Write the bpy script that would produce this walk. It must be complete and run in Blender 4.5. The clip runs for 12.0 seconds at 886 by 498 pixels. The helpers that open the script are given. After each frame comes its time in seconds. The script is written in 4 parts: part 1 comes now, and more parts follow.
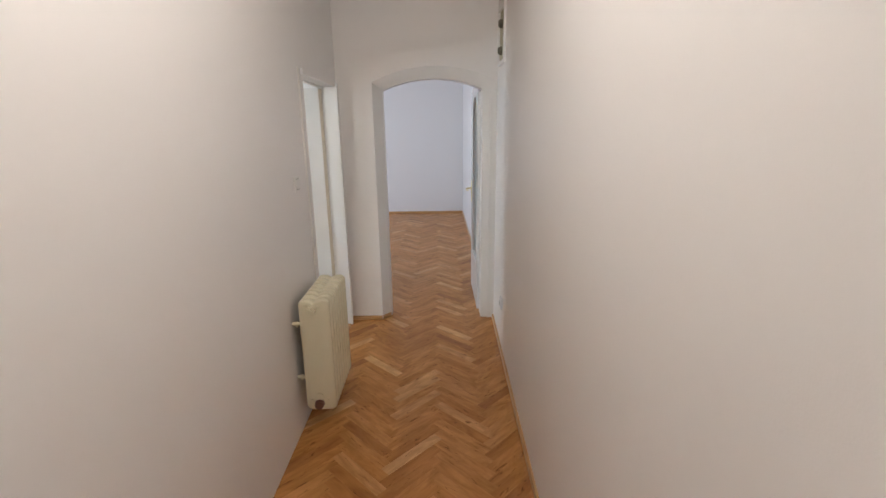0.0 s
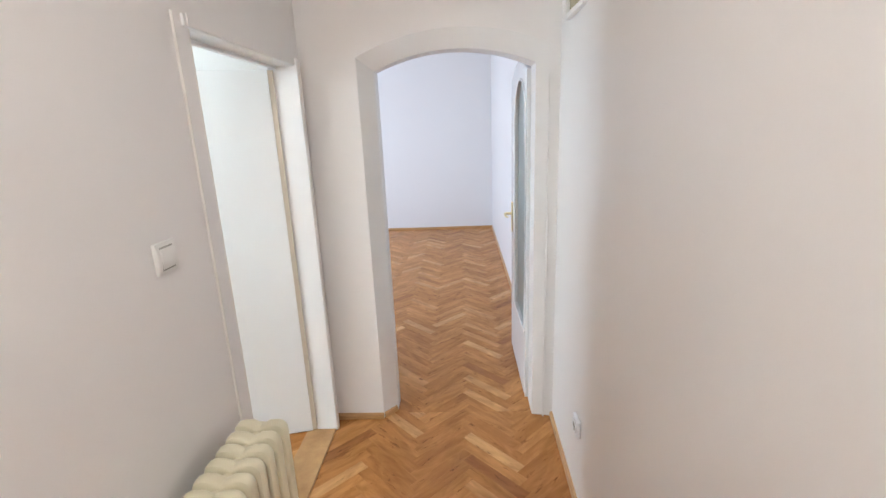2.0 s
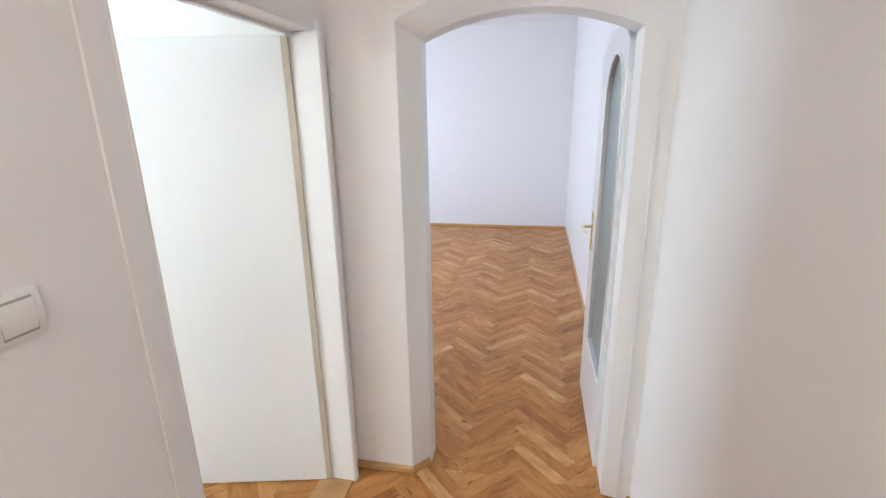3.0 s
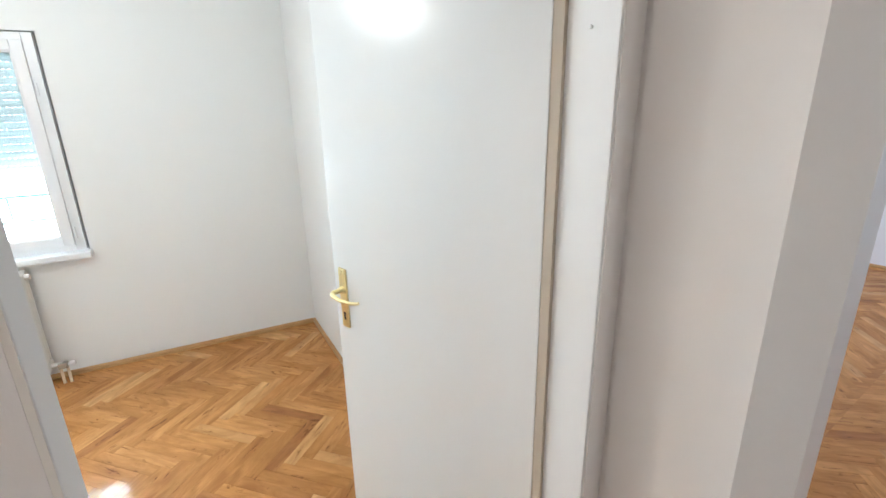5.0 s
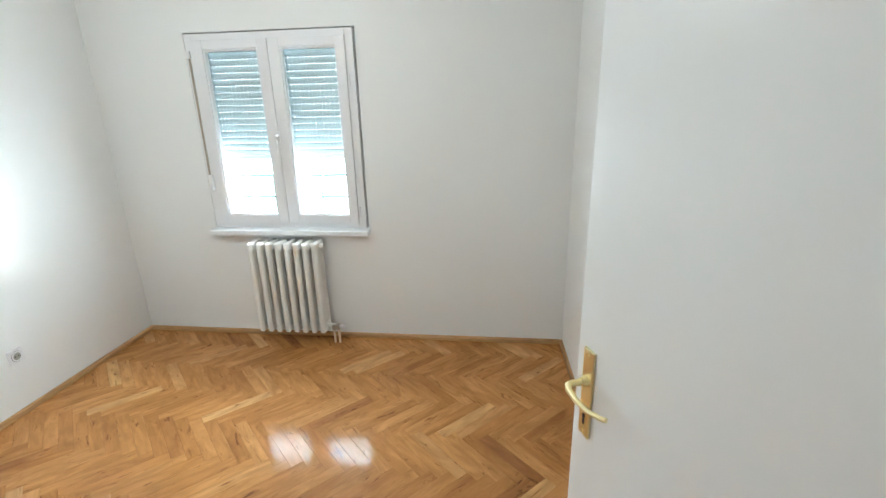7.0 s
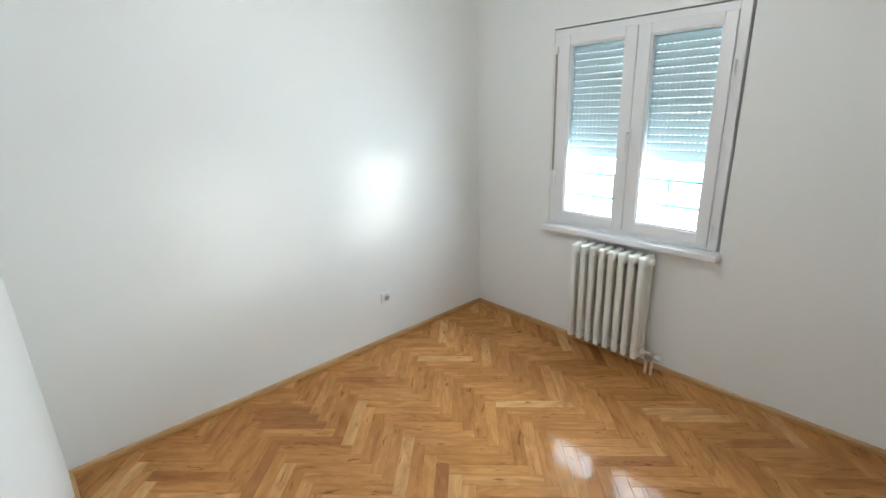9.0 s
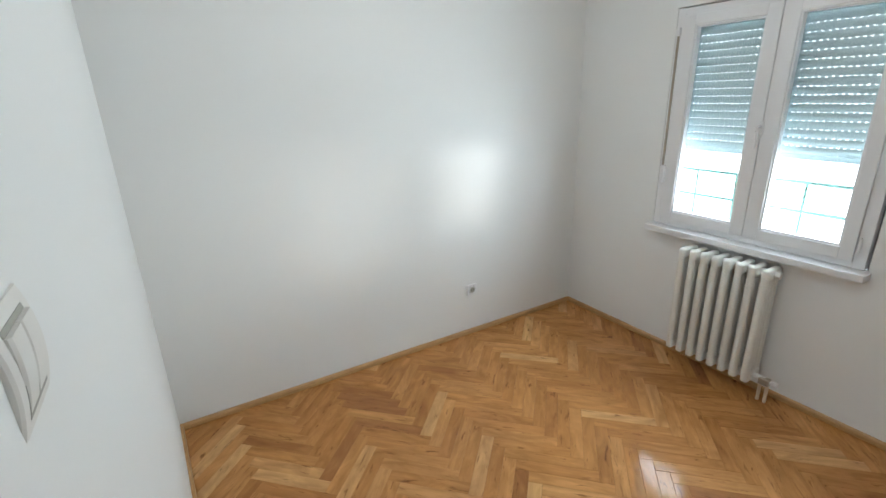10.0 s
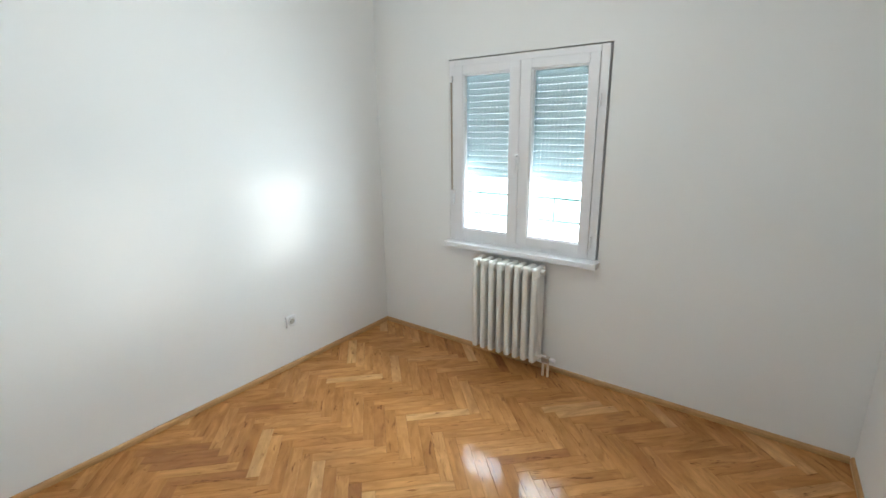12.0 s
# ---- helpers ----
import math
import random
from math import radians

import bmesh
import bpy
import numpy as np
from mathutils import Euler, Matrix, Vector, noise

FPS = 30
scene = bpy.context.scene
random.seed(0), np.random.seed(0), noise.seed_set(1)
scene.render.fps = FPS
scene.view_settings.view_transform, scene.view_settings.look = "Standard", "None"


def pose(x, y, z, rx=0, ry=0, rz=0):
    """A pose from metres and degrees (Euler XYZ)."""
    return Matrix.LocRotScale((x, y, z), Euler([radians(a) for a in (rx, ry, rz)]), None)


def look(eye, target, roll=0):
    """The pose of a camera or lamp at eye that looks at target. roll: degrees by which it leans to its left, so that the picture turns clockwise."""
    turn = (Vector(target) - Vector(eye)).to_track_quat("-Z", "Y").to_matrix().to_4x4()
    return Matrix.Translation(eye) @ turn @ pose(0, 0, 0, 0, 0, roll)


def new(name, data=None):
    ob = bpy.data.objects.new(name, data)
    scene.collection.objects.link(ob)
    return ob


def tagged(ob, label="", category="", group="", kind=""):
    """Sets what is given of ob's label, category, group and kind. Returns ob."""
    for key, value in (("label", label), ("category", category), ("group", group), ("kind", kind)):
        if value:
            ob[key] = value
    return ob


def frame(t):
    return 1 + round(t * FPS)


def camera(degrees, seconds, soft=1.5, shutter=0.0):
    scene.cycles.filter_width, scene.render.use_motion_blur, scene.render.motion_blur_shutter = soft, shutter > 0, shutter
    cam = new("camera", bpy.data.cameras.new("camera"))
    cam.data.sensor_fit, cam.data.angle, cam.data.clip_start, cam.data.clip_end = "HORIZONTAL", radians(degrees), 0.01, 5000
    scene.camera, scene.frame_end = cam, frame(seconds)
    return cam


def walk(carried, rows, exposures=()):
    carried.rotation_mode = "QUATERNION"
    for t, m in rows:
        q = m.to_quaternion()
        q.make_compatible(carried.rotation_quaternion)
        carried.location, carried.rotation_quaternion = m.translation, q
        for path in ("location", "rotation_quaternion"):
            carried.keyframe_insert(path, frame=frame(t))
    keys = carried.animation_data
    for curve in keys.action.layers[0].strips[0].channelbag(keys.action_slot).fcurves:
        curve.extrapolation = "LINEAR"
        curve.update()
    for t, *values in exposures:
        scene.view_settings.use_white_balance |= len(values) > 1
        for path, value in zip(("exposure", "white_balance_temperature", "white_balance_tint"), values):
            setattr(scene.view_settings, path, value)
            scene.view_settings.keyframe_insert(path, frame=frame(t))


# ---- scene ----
CEIL = 2.95
PX, PY, PZ = -2.08, 1.80, 2.30
HALL_Y = 0.8
WINDOW_W, WALL_PATCH_W, LIVING_W, PENDANT_W, HALL_W, BULB_GLOW = 172, 90, 54, 15.5, 23, 2
EXPOSURES = [(0.0, 0.37, 6450, 9), (1.0, 0.57, 6380, 8), (1.5, 0.84, 6230, 8), (2.5, 1.08, 6120, 8), (4.5, 0.78, 6150, 8), (5.0, 0.73, 6180, 8), (5.5, 0.50, 6220, 8),
             (6.5, 0.31, 6290, 6), (7.0, 0.23, 6290, 6), (9.0, -0.08, 6290, 7), (10.0, -0.34, 6300, 8), (11.0, -0.22, 6290, 8), (12.0, -0.07, 6270, 7)]
cam = camera(88.0, 12.0)
PATH = [
    (0, (0.152, -0.14, 1.692), (0.169, 1.792, 1.176), -0.7),
    (0.5, (0.133, 0.231, 1.697), (0.206, 2.158, 1.165), -2.3),
    (1, (0.154, 0.605, 1.691), (0.151, 2.534, 1.164), -0.8),
    (1.5, (0.163, 0.96, 1.71), (0.06, 2.891, 1.196), -0.5),
    (2, (0.14, 1.334, 1.69), (0.05, 3.265, 1.178), -2.3),
    (2.5, (0.162, 1.624, 1.682), (-0.018, 3.544, 1.149), -2.7),
    (2.7, (0.178, 1.754, 1.685), (-0.083, 3.663, 1.147), -1.8),
    (4.3, (0.035, 2.583, 1.691), (-1.026, 4.167, 1.086), -3.3),
    (4.5, (-0.003, 2.67, 1.679), (-1.21, 4.15, 1.085), -3.1),
    (5, (-0.092, 2.893, 1.672), (-1.671, 3.971, 1.081), -1.2),
    (5.5, (-0.213, 2.995, 1.665), (-1.962, 3.772, 1.084), -2.3),
    (6, (-0.397, 3.069, 1.664), (-2.229, 3.637, 1.097), -1.6),
    (6.5, (-0.527, 3.096, 1.67), (-2.417, 3.412, 1.097), -1.5),
    (7, (-0.634, 3.127, 1.672), (-2.538, 3.127, 1.061), -1.4),
    (7.2, (-0.673, 3.144, 1.673), (-2.575, 3.01, 1.069), -1.2),
    (8.8, (-0.887, 3.121, 1.671), (-2.417, 1.963, 1.108), -1.1),
    (9, (-0.9, 3.06, 1.677), (-2.334, 1.798, 1.082), -2.0),
    (9.5, (-0.931, 3.002, 1.697), (-2.137, 1.539, 1.062), -2.4),
    (10, (-0.929, 2.966, 1.692), (-2.09, 1.469, 1.053), -1.7),
    (10.5, (-0.923, 2.975, 1.694), (-2.174, 1.538, 1.088), -1.3),
    (11, (-0.914, 3.02, 1.697), (-2.304, 1.701, 1.123), -1.3),
    (11.5, (-0.897, 3.093, 1.678), (-2.421, 1.912, 1.147), -1.4),
    (12, (-0.838, 3.126, 1.676), (-2.522, 2.178, 1.162), -0.8),
]
walk(cam, [(t, look(eye, target, roll)) for t, eye, target, roll in PATH], EXPOSURES)

# the bedroom stands askew to the hall, turned about the hinge side of its door
SKEW = pose(-0.70, 3.64, 0, 0, 0, -7.0) @ pose(0.70, -3.64, 0)

# ---- world and large lights ----
world = bpy.data.worlds.new("world")
scene.world = world
world.use_nodes = True
wn = world.node_tree
sky = wn.nodes.new("ShaderNodeTexSky")
sky.sky_type, sky.sun_disc = "NISHITA", False
sky.sun_elevation, sky.sun_rotation = radians(48), radians(60)
wn.links.new(sky.outputs[0], wn.nodes["Background"].inputs[0])
wn.nodes["Background"].inputs[1].default_value = 0.15


def lamp(name, kind, m, energy, colour, **more):
    data = bpy.data.lights.new(name, kind)
    data.energy, data.color = energy, colour
    for key, value in more.items():
        if key == "size":
            data.size = value
        elif key == "size_y":
            data.size_y = value
        elif key == "radius":
            data.shadow_soft_size = value
        elif key == "angle":
            data.angle = radians(value)
    if kind == "AREA":
        data.shape = "RECTANGLE"
    ob = new(name, data)
    ob.matrix_world = m
    return ob


lamp("sun", "SUN", look((6, -4, 8), (0, 0, 0)), 3.0, (1.0, 0.94, 0.86), angle=0.5)
# daylight outside the bedroom window, and in the living room's own window
lamp("window_daylight", "AREA", SKEW @ look((-3.80, 1.689, 1.472), (0, 1.689, 1.472)), WINDOW_W, (0.77, 0.915, 1.0), size=1.128, size_y=1.25)
# added lamp, its source unseen: two soft patches through the panes on south wall
lamp("wall_patch_lamp", "AREA", SKEW @ look((-5.42, 3.32, 1.24), (-3.6, 2.30, 1.13)), WALL_PATCH_W, (1.0, 0.98, 0.94), size=0.40, size_y=0.28)
lamp("living_daylight", "AREA", look((-3.66, 6.6, 1.45), (0, 6.6, 1.3)), LIVING_W, (0.74, 0.84, 1.0), size=2.5, size_y=1.6)
lamp("pendant_light", "POINT", SKEW @ pose(PX, PY, PZ - 0.02), PENDANT_W, (1.0, 0.99, 0.95), radius=0.12)
lamp("hall_light", "POINT", pose(0.0, HALL_Y, CEIL - 0.14), HALL_W, (1.0, 0.935, 0.89), radius=0.14)

# ---- materials ----


def material(name, rough=0.5, metal=0.0, colour=(0.8, 0.8, 0.8), spec=0.5):
    m = bpy.data.materials.new(name)
    m.use_nodes = True
    b = m.node_tree.nodes["Principled BSDF"]
    b.inputs["Base Color"].default_value = (*colour, 1)
    b.inputs["Roughness"].default_value = rough
    b.inputs["Metallic"].default_value = metal
    b.inputs["Specular IOR Level"].default_value = spec
    return m, m.node_tree.nodes, m.node_tree.links, b


def node(nodes, kind, **values):
    n = nodes.new(kind)
    for k, v in values.items():
        n.inputs[k.replace("_", " ")].default_value = v
    return n


def mottled(name, colour, second, rough=0.5, metal=0.0, scale=3.0, fine=120.0, bump=0.02, spec=0.5, rough_var=0.08):
    """A painted or plain surface: slow drift between two near colours, fine grain relief, uneven gloss."""
    m, nodes, links, b = material(name, rough, metal, colour, spec)
    tc = nodes.new("ShaderNodeTexCoord")
    big = node(nodes, "ShaderNodeTexNoise", Scale=scale, Detail=4.0, Roughness=0.55)
    small = node(nodes, "ShaderNodeTexNoise", Scale=fine, Detail=3.0, Roughness=0.6)
    for n in (big, small):
        links.new(tc.outputs["Object"], n.inputs["Vector"])
    mix = nodes.new("ShaderNodeMix")
    mix.data_type = "RGBA"
    mix.inputs[6].default_value, mix.inputs[7].default_value = (*colour, 1), (*second, 1)
    links.new(big.outputs["Fac"], mix.inputs[0])
    links.new(mix.outputs[2], b.inputs["Base Color"])
    mr = node(nodes, "ShaderNodeMapRange")
    mr.inputs[1].default_value, mr.inputs[2].default_value = 0.3, 0.7
    mr.inputs[3].default_value, mr.inputs[4].default_value = rough - rough_var, rough + rough_var
    links.new(big.outputs["Fac"], mr.inputs[0])
    links.new(mr.outputs[0], b.inputs["Roughness"])
    bp = node(nodes, "ShaderNodeBump", Strength=bump, Distance=0.01)
    links.new(small.outputs["Fac"], bp.inputs["Height"])
    links.new(bp.outputs[0], b.inputs["Normal"])
    return m


def wall_paint(name, colour, second, rough, wave=0.35, uneven=0.02, stipple=0.05, spec=0.5):
    """Rolled wall paint over uneven plaster: slow waves, roller stipple, faint scuffs."""
    m = mottled(name, colour, second, rough=rough, scale=1.3, fine=260.0, bump=stipple, spec=spec, rough_var=uneven)
    nodes, links = m.node_tree.nodes, m.node_tree.links
    b = nodes["Principled BSDF"]
    first = b.inputs["Normal"].links[0].from_node
    tc = nodes.new("ShaderNodeTexCoord")
    slow = node(nodes, "ShaderNodeTexNoise", Scale=4.0, Detail=2.0)
    links.new(tc.outputs["Object"], slow.inputs["Vector"])
    bp = node(nodes, "ShaderNodeBump", Strength=wave, Distance=0.01)
    links.new(slow.outputs["Fac"], bp.inputs["Height"])
    links.new(bp.outputs[0], first.inputs["Normal"])
    return m


def parquet(name):
    """Lacquered oak strips: a tone for each strip, stretched grain, dark pores, a glossy uneven lacquer."""
    m, nodes, links, b = material(name, 0.3, 0.0, (0.4, 0.2, 0.08))
    uv = nodes.new("ShaderNodeUVMap")
    info, geo = nodes.new("ShaderNodeObjectInfo"), nodes.new("ShaderNodeNewGeometry")
    add = nodes.new("ShaderNodeMath")
    add.operation = "ADD"
    links.new(info.outputs["Random"], add.inputs[0])
    links.new(geo.outputs["Random Per Island"], add.inputs[1])
    fr = nodes.new("ShaderNodeMath")
    fr.operation = "FRACT"
    links.new(add.outputs[0], fr.inputs[0])
    tone = nodes.new("ShaderNodeValToRGB")
    tone.color_ramp.elements[0].color = (*TONES[0], 1)
    tone.color_ramp.elements[1].color = (*TONES[-1], 1)
    for i, c in enumerate(TONES[1:-1]):
        e = tone.color_ramp.elements.new((0.07, 0.5, 0.86)[i])
        e.color = (*c, 1)
    links.new(fr.outputs[0], tone.inputs[0])
    # grain, shifted for each strip
    off = nodes.new("ShaderNodeVectorMath")
    off.operation = "MULTIPLY_ADD"
    comb = nodes.new("ShaderNodeCombineXYZ")
    for i in range(3):
        links.new(fr.outputs[0], comb.inputs[i])
    links.new(comb.outputs[0], off.inputs[0])
    off.inputs[1].default_value = (37.0, 23.0, 61.0)
    links.new(uv.outputs[0], off.inputs[2])
    sc = nodes.new("ShaderNodeVectorMath")
    sc.operation = "MULTIPLY"
    sc.inputs[1].default_value = (3.0, 36.0, 1.0)
    links.new(off.outputs[0], sc.inputs[0])
    grain = node(nodes, "ShaderNodeTexNoise", Scale=1.0, Detail=6.0, Roughness=0.62, Distortion=0.6)
    links.new(sc.outputs[0], grain.inputs["Vector"])
    ramp = nodes.new("ShaderNodeValToRGB")
    ramp.color_ramp.elements[0].position, ramp.color_ramp.elements[0].color = 0.30, (0.62, 0.55, 0.47, 1)
    ramp.color_ramp.elements[1].position, ramp.color_ramp.elements[1].color = 0.60, (1.08, 1.06, 1.04, 1)
    links.new(grain.outputs["Fac"], ramp.inputs[0])
    mul = nodes.new("ShaderNodeMix")
    mul.data_type, mul.blend_type = "RGBA", "MULTIPLY"
    mul.inputs[0].default_value = 0.36
    links.new(tone.outputs[0], mul.inputs[6])
    links.new(ramp.outputs[0], mul.inputs[7])
    # broad figure along a strip: sapwood streaks and darker heart
    fs = nodes.new("ShaderNodeVectorMath")
    fs.operation = "MULTIPLY"
    fs.inputs[1].default_value = (4.0, 13.0, 1.0)
    links.new(off.outputs[0], fs.inputs[0])
    figure = node(nodes, "ShaderNodeTexNoise", Scale=1.0, Detail=3.0, Roughness=0.55, Distortion=1.2)
    links.new(fs.outputs[0], figure.inputs["Vector"])
    fg = nodes.new("ShaderNodeValToRGB")
    fg.color_ramp.elements[0].position, fg.color_ramp.elements[0].color = 0.28, (0.68, 0.62, 0.56, 1)
    fg.color_ramp.elements[1].position, fg.color_ramp.elements[1].color = 0.70, (1.36, 1.42, 1.55, 1)
    links.new(figure.outputs["Fac"], fg.inputs[0])
    mulf = nodes.new("ShaderNodeMix")
    mulf.data_type, mulf.blend_type = "RGBA", "MULTIPLY"
    mulf.inputs[0].default_value = 0.66
    links.new(mul.outputs[2], mulf.inputs[6])
    links.new(fg.outputs[0], mulf.inputs[7])
    # old stains over several strips
    tc = nodes.new("ShaderNodeTexCoord")
    stain = node(nodes, "ShaderNodeTexNoise", Scale=1.7, Detail=5.0, Roughness=0.6)
    links.new(geo.outputs["Position"], stain.inputs["Vector"])
    sr = nodes.new("ShaderNodeValToRGB")
    sr.color_ramp.elements[0].position, sr.color_ramp.elements[0].color = 0.30, (0.80, 0.76, 0.70, 1)
    sr.color_ramp.elements[1].position, sr.color_ramp.elements[1].color = 0.62, (1.03, 1.02, 1.0, 1)
    links.new(stain.outputs["Fac"], sr.inputs[0])
    mul2 = nodes.new("ShaderNodeMix")
    mul2.data_type, mul2.blend_type = "RGBA", "MULTIPLY"
    mul2.inputs[0].default_value = 0.8
    links.new(mulf.outputs[2], mul2.inputs[6])
    links.new(sr.outputs[0], mul2.inputs[7])
    # knots and dark flecks along some strips
    ks = nodes.new("ShaderNodeVectorMath")
    ks.operation = "MULTIPLY"
    ks.inputs[1].default_value = (8.0, 38.0, 1.0)
    links.new(off.outputs[0], ks.inputs[0])
    knot = node(nodes, "ShaderNodeTexNoise", Scale=1.0, Detail=4.0, Roughness=0.6, Distortion=0.8)
    links.new(ks.outputs[0], knot.inputs["Vector"])
    kr = nodes.new("ShaderNodeValToRGB")
    kr.color_ramp.elements[0].position, kr.color_ramp.elements[0].color = 0.61, (1, 1, 1, 1)
    kr.color_ramp.elements[1].position, kr.color_ramp.elements[1].color = 0.71, (0.36, 0.28, 0.22, 1)
    links.new(knot.outputs["Fac"], kr.inputs[0])
    mul3 = nodes.new("ShaderNodeMix")
    mul3.data_type, mul3.blend_type = "RGBA", "MULTIPLY"
    mul3.inputs[0].default_value = 0.9
    links.new(mul2.outputs[2], mul3.inputs[6])
    links.new(kr.outputs[0], mul3.inputs[7])
    links.new(mul3.outputs[2], b.inputs["Base Color"])
    b.inputs["Specular IOR Level"].default_value = 0.06
    b.inputs["Coat Weight"].default_value = 0.42
    b.inputs["Coat Roughness"].default_value = 0.085
    b.inputs["Roughness"].default_value = 0.55
    wave = node(nodes, "ShaderNodeTexNoise", Scale=9.0, Detail=3.0)
    links.new(geo.outputs["Position"], wave.inputs["Vector"])
    bp0 = node(nodes, "ShaderNodeBump", Strength=0.12, Distance=0.006)
    links.new(wave.outputs["Fac"], bp0.inputs["Height"])
    bp = node(nodes, "ShaderNodeBump", Strength=0.10, Distance=0.002)
    links.new(grain.outputs["Fac"], bp.inputs["Height"])
    links.new(bp0.outputs[0], bp.inputs["Normal"])
    links.new(bp.outputs[0], b.inputs["Normal"])
    links.new(bp0.outputs[0], b.inputs["Coat Normal"])
    return m


def trim_wood(name, dark, light, rough=0.35):
    m, nodes, links, b = material(name, rough)
    tc = nodes.new("ShaderNodeTexCoord")
    mp = nodes.new("ShaderNodeMapping")
    mp.inputs["Scale"].default_value = (6, 6, 90)
    links.new(tc.outputs["Object"], mp.inputs[0])
    n = node(nodes, "ShaderNodeTexNoise", Scale=1.5, Detail=5.0, Roughness=0.6)
    links.new(mp.outputs[0], n.inputs["Vector"])
    r = nodes.new("ShaderNodeValToRGB")
    r.color_ramp.elements[0].position, r.color_ramp.elements[0].color = 0.3, (*dark, 1)
    r.color_ramp.elements[1].position, r.color_ramp.elements[1].color = 0.7, (*light, 1)
    links.new(n.outputs["Fac"], r.inputs[0])
    links.new(r.outputs[0], b.inputs["Base Color"])
    bp = node(nodes, "ShaderNodeBump", Strength=0.1, Distance=0.003)
    links.new(n.outputs["Fac"], bp.inputs["Height"])
    links.new(bp.outputs[0], b.inputs["Normal"])
    return m


TONES = [(0.335, 0.140, 0.045), (0.432, 0.188, 0.055), (0.482, 0.221, 0.067), (0.535, 0.256, 0.083), (0.64, 0.365, 0.15)]
M_ROOM = wall_paint("bedroom_wall_paint", (0.85, 0.852, 0.84), (0.835, 0.838, 0.828), 0.5, 0.05, 0.02, spec=0.3)
M_HALL = wall_paint("hall_wall_paint", (0.845, 0.818, 0.792), (0.83, 0.80, 0.775), 0.45, 0.10)
M_LIVING = wall_paint("living_room_wall_paint", (0.82, 0.815, 0.82), (0.80, 0.795, 0.80), 0.45, 0.10)
M_CEIL = wall_paint("ceiling_paint", (0.86, 0.855, 0.845), (0.84, 0.835, 0.825), 0.8, 0.1)
M_FLOOR = parquet("herringbone_parquet")
M_BED = mottled("parquet_joint_filler", (0.10, 0.05, 0.02), (0.07, 0.035, 0.015), rough=0.8)
M_TRIM = trim_wood("oak_trim", (0.38, 0.20, 0.075), (0.58, 0.345, 0.145))
M_SADDLE = trim_wood("oak_threshold", (0.38, 0.20, 0.075), (0.56, 0.34, 0.15))
M_DOOR = wall_paint("white_door_enamel", (0.83, 0.835, 0.83), (0.815, 0.82, 0.815), 0.21, 0.14, 0.015, 0.012)
M_CASING = mottled("off_white_frame_enamel", (0.83, 0.812, 0.79), (0.80, 0.78, 0.755), rough=0.33, scale=3.0, fine=70.0, bump=0.03, rough_var=0.02)
M_LINING = mottled("white_lining_enamel", (0.84, 0.838, 0.83), (0.82, 0.815, 0.805), rough=0.40, scale=3.0, fine=70.0, bump=0.04)
M_YELLOWED = mottled("yellowed_enamel", (0.83, 0.80, 0.745), (0.81, 0.775, 0.715), rough=0.40, scale=3.0, fine=70.0, bump=0.05)
M_EDGE = mottled("bare_door_edge", (0.60, 0.53, 0.43), (0.52, 0.45, 0.36), rough=0.6, scale=6.0)
M_CREAM = mottled("cream_radiator_enamel", (0.79, 0.73, 0.54), (0.74, 0.675, 0.48), rough=0.40, scale=6.0, fine=80.0, bump=0.06)
M_WHITE_RAD = mottled("white_radiator_enamel", (0.85, 0.84, 0.80), (0.81, 0.80, 0.75), rough=0.40, scale=6.0, fine=80.0, bump=0.06)
M_PVC = mottled("white_window_plastic", (0.83, 0.83, 0.84), (0.80, 0.80, 0.815), rough=0.38, scale=4.0, bump=0.01)
M_PLASTIC = mottled("white_switch_plastic", (0.80, 0.78, 0.74), (0.77, 0.75, 0.71), rough=0.38, scale=12.0, bump=0.01)
# grey switch strips; also the shade of socket wells, put into the colour
M_RECESS = mottled("shaded_plastic", (0.40, 0.39, 0.34), (0.34, 0.33, 0.29), rough=0.5, scale=12.0)
# disc colour standing for shade in the gap round a socket insert
M_GREY = mottled("gap_shade_plastic", (0.30, 0.29, 0.27), (0.25, 0.24, 0.22), rough=0.5, scale=12.0)
M_JOINT = mottled("gap_shade_grey", (0.42, 0.42, 0.42), (0.34, 0.34, 0.35), rough=0.7, scale=15.0)
# near-black standing for shade inside the keyhole and socket pin holes
M_DARK = mottled("hole_shade", (0.045, 0.04, 0.035), (0.03, 0.028, 0.025), rough=0.7)
M_SHUTTER = mottled("blue_grey_shutter", (0.38, 0.455, 0.465), (0.34, 0.415, 0.43), rough=0.45, scale=5.0, bump=0.02)
M_BRASS = mottled("polished_brass", (0.88, 0.79, 0.47), (0.82, 0.71, 0.39), rough=0.34, metal=1.0, scale=25.0, bump=0.01, rough_var=0.06)
M_VALVE = mottled("nickel_valve", (0.55, 0.52, 0.46), (0.40, 0.37, 0.31), rough=0.35, metal=0.9, scale=40.0)
M_PIPE = mottled("painted_copper_pipe", (0.70, 0.52, 0.36), (0.76, 0.66, 0.52), rough=0.4, scale=18.0)
M_RUST = mottled("rusty_plug", (0.16, 0.06, 0.03), (0.08, 0.03, 0.018), rough=0.7, scale=60.0)
M_STRAP = mottled("woven_strap", (0.42, 0.36, 0.29), (0.34, 0.29, 0.23), rough=0.8, scale=50.0, fine=400.0, bump=0.2)
M_OLIVE = mottled("yellowed_meter_panel", (0.46, 0.41, 0.27), (0.38, 0.335, 0.20), rough=0.5, scale=14.0)
M_FUSE = mottled("mottled_bakelite", (0.20, 0.17, 0.11), (0.07, 0.06, 0.045), rough=0.5, scale=45.0)
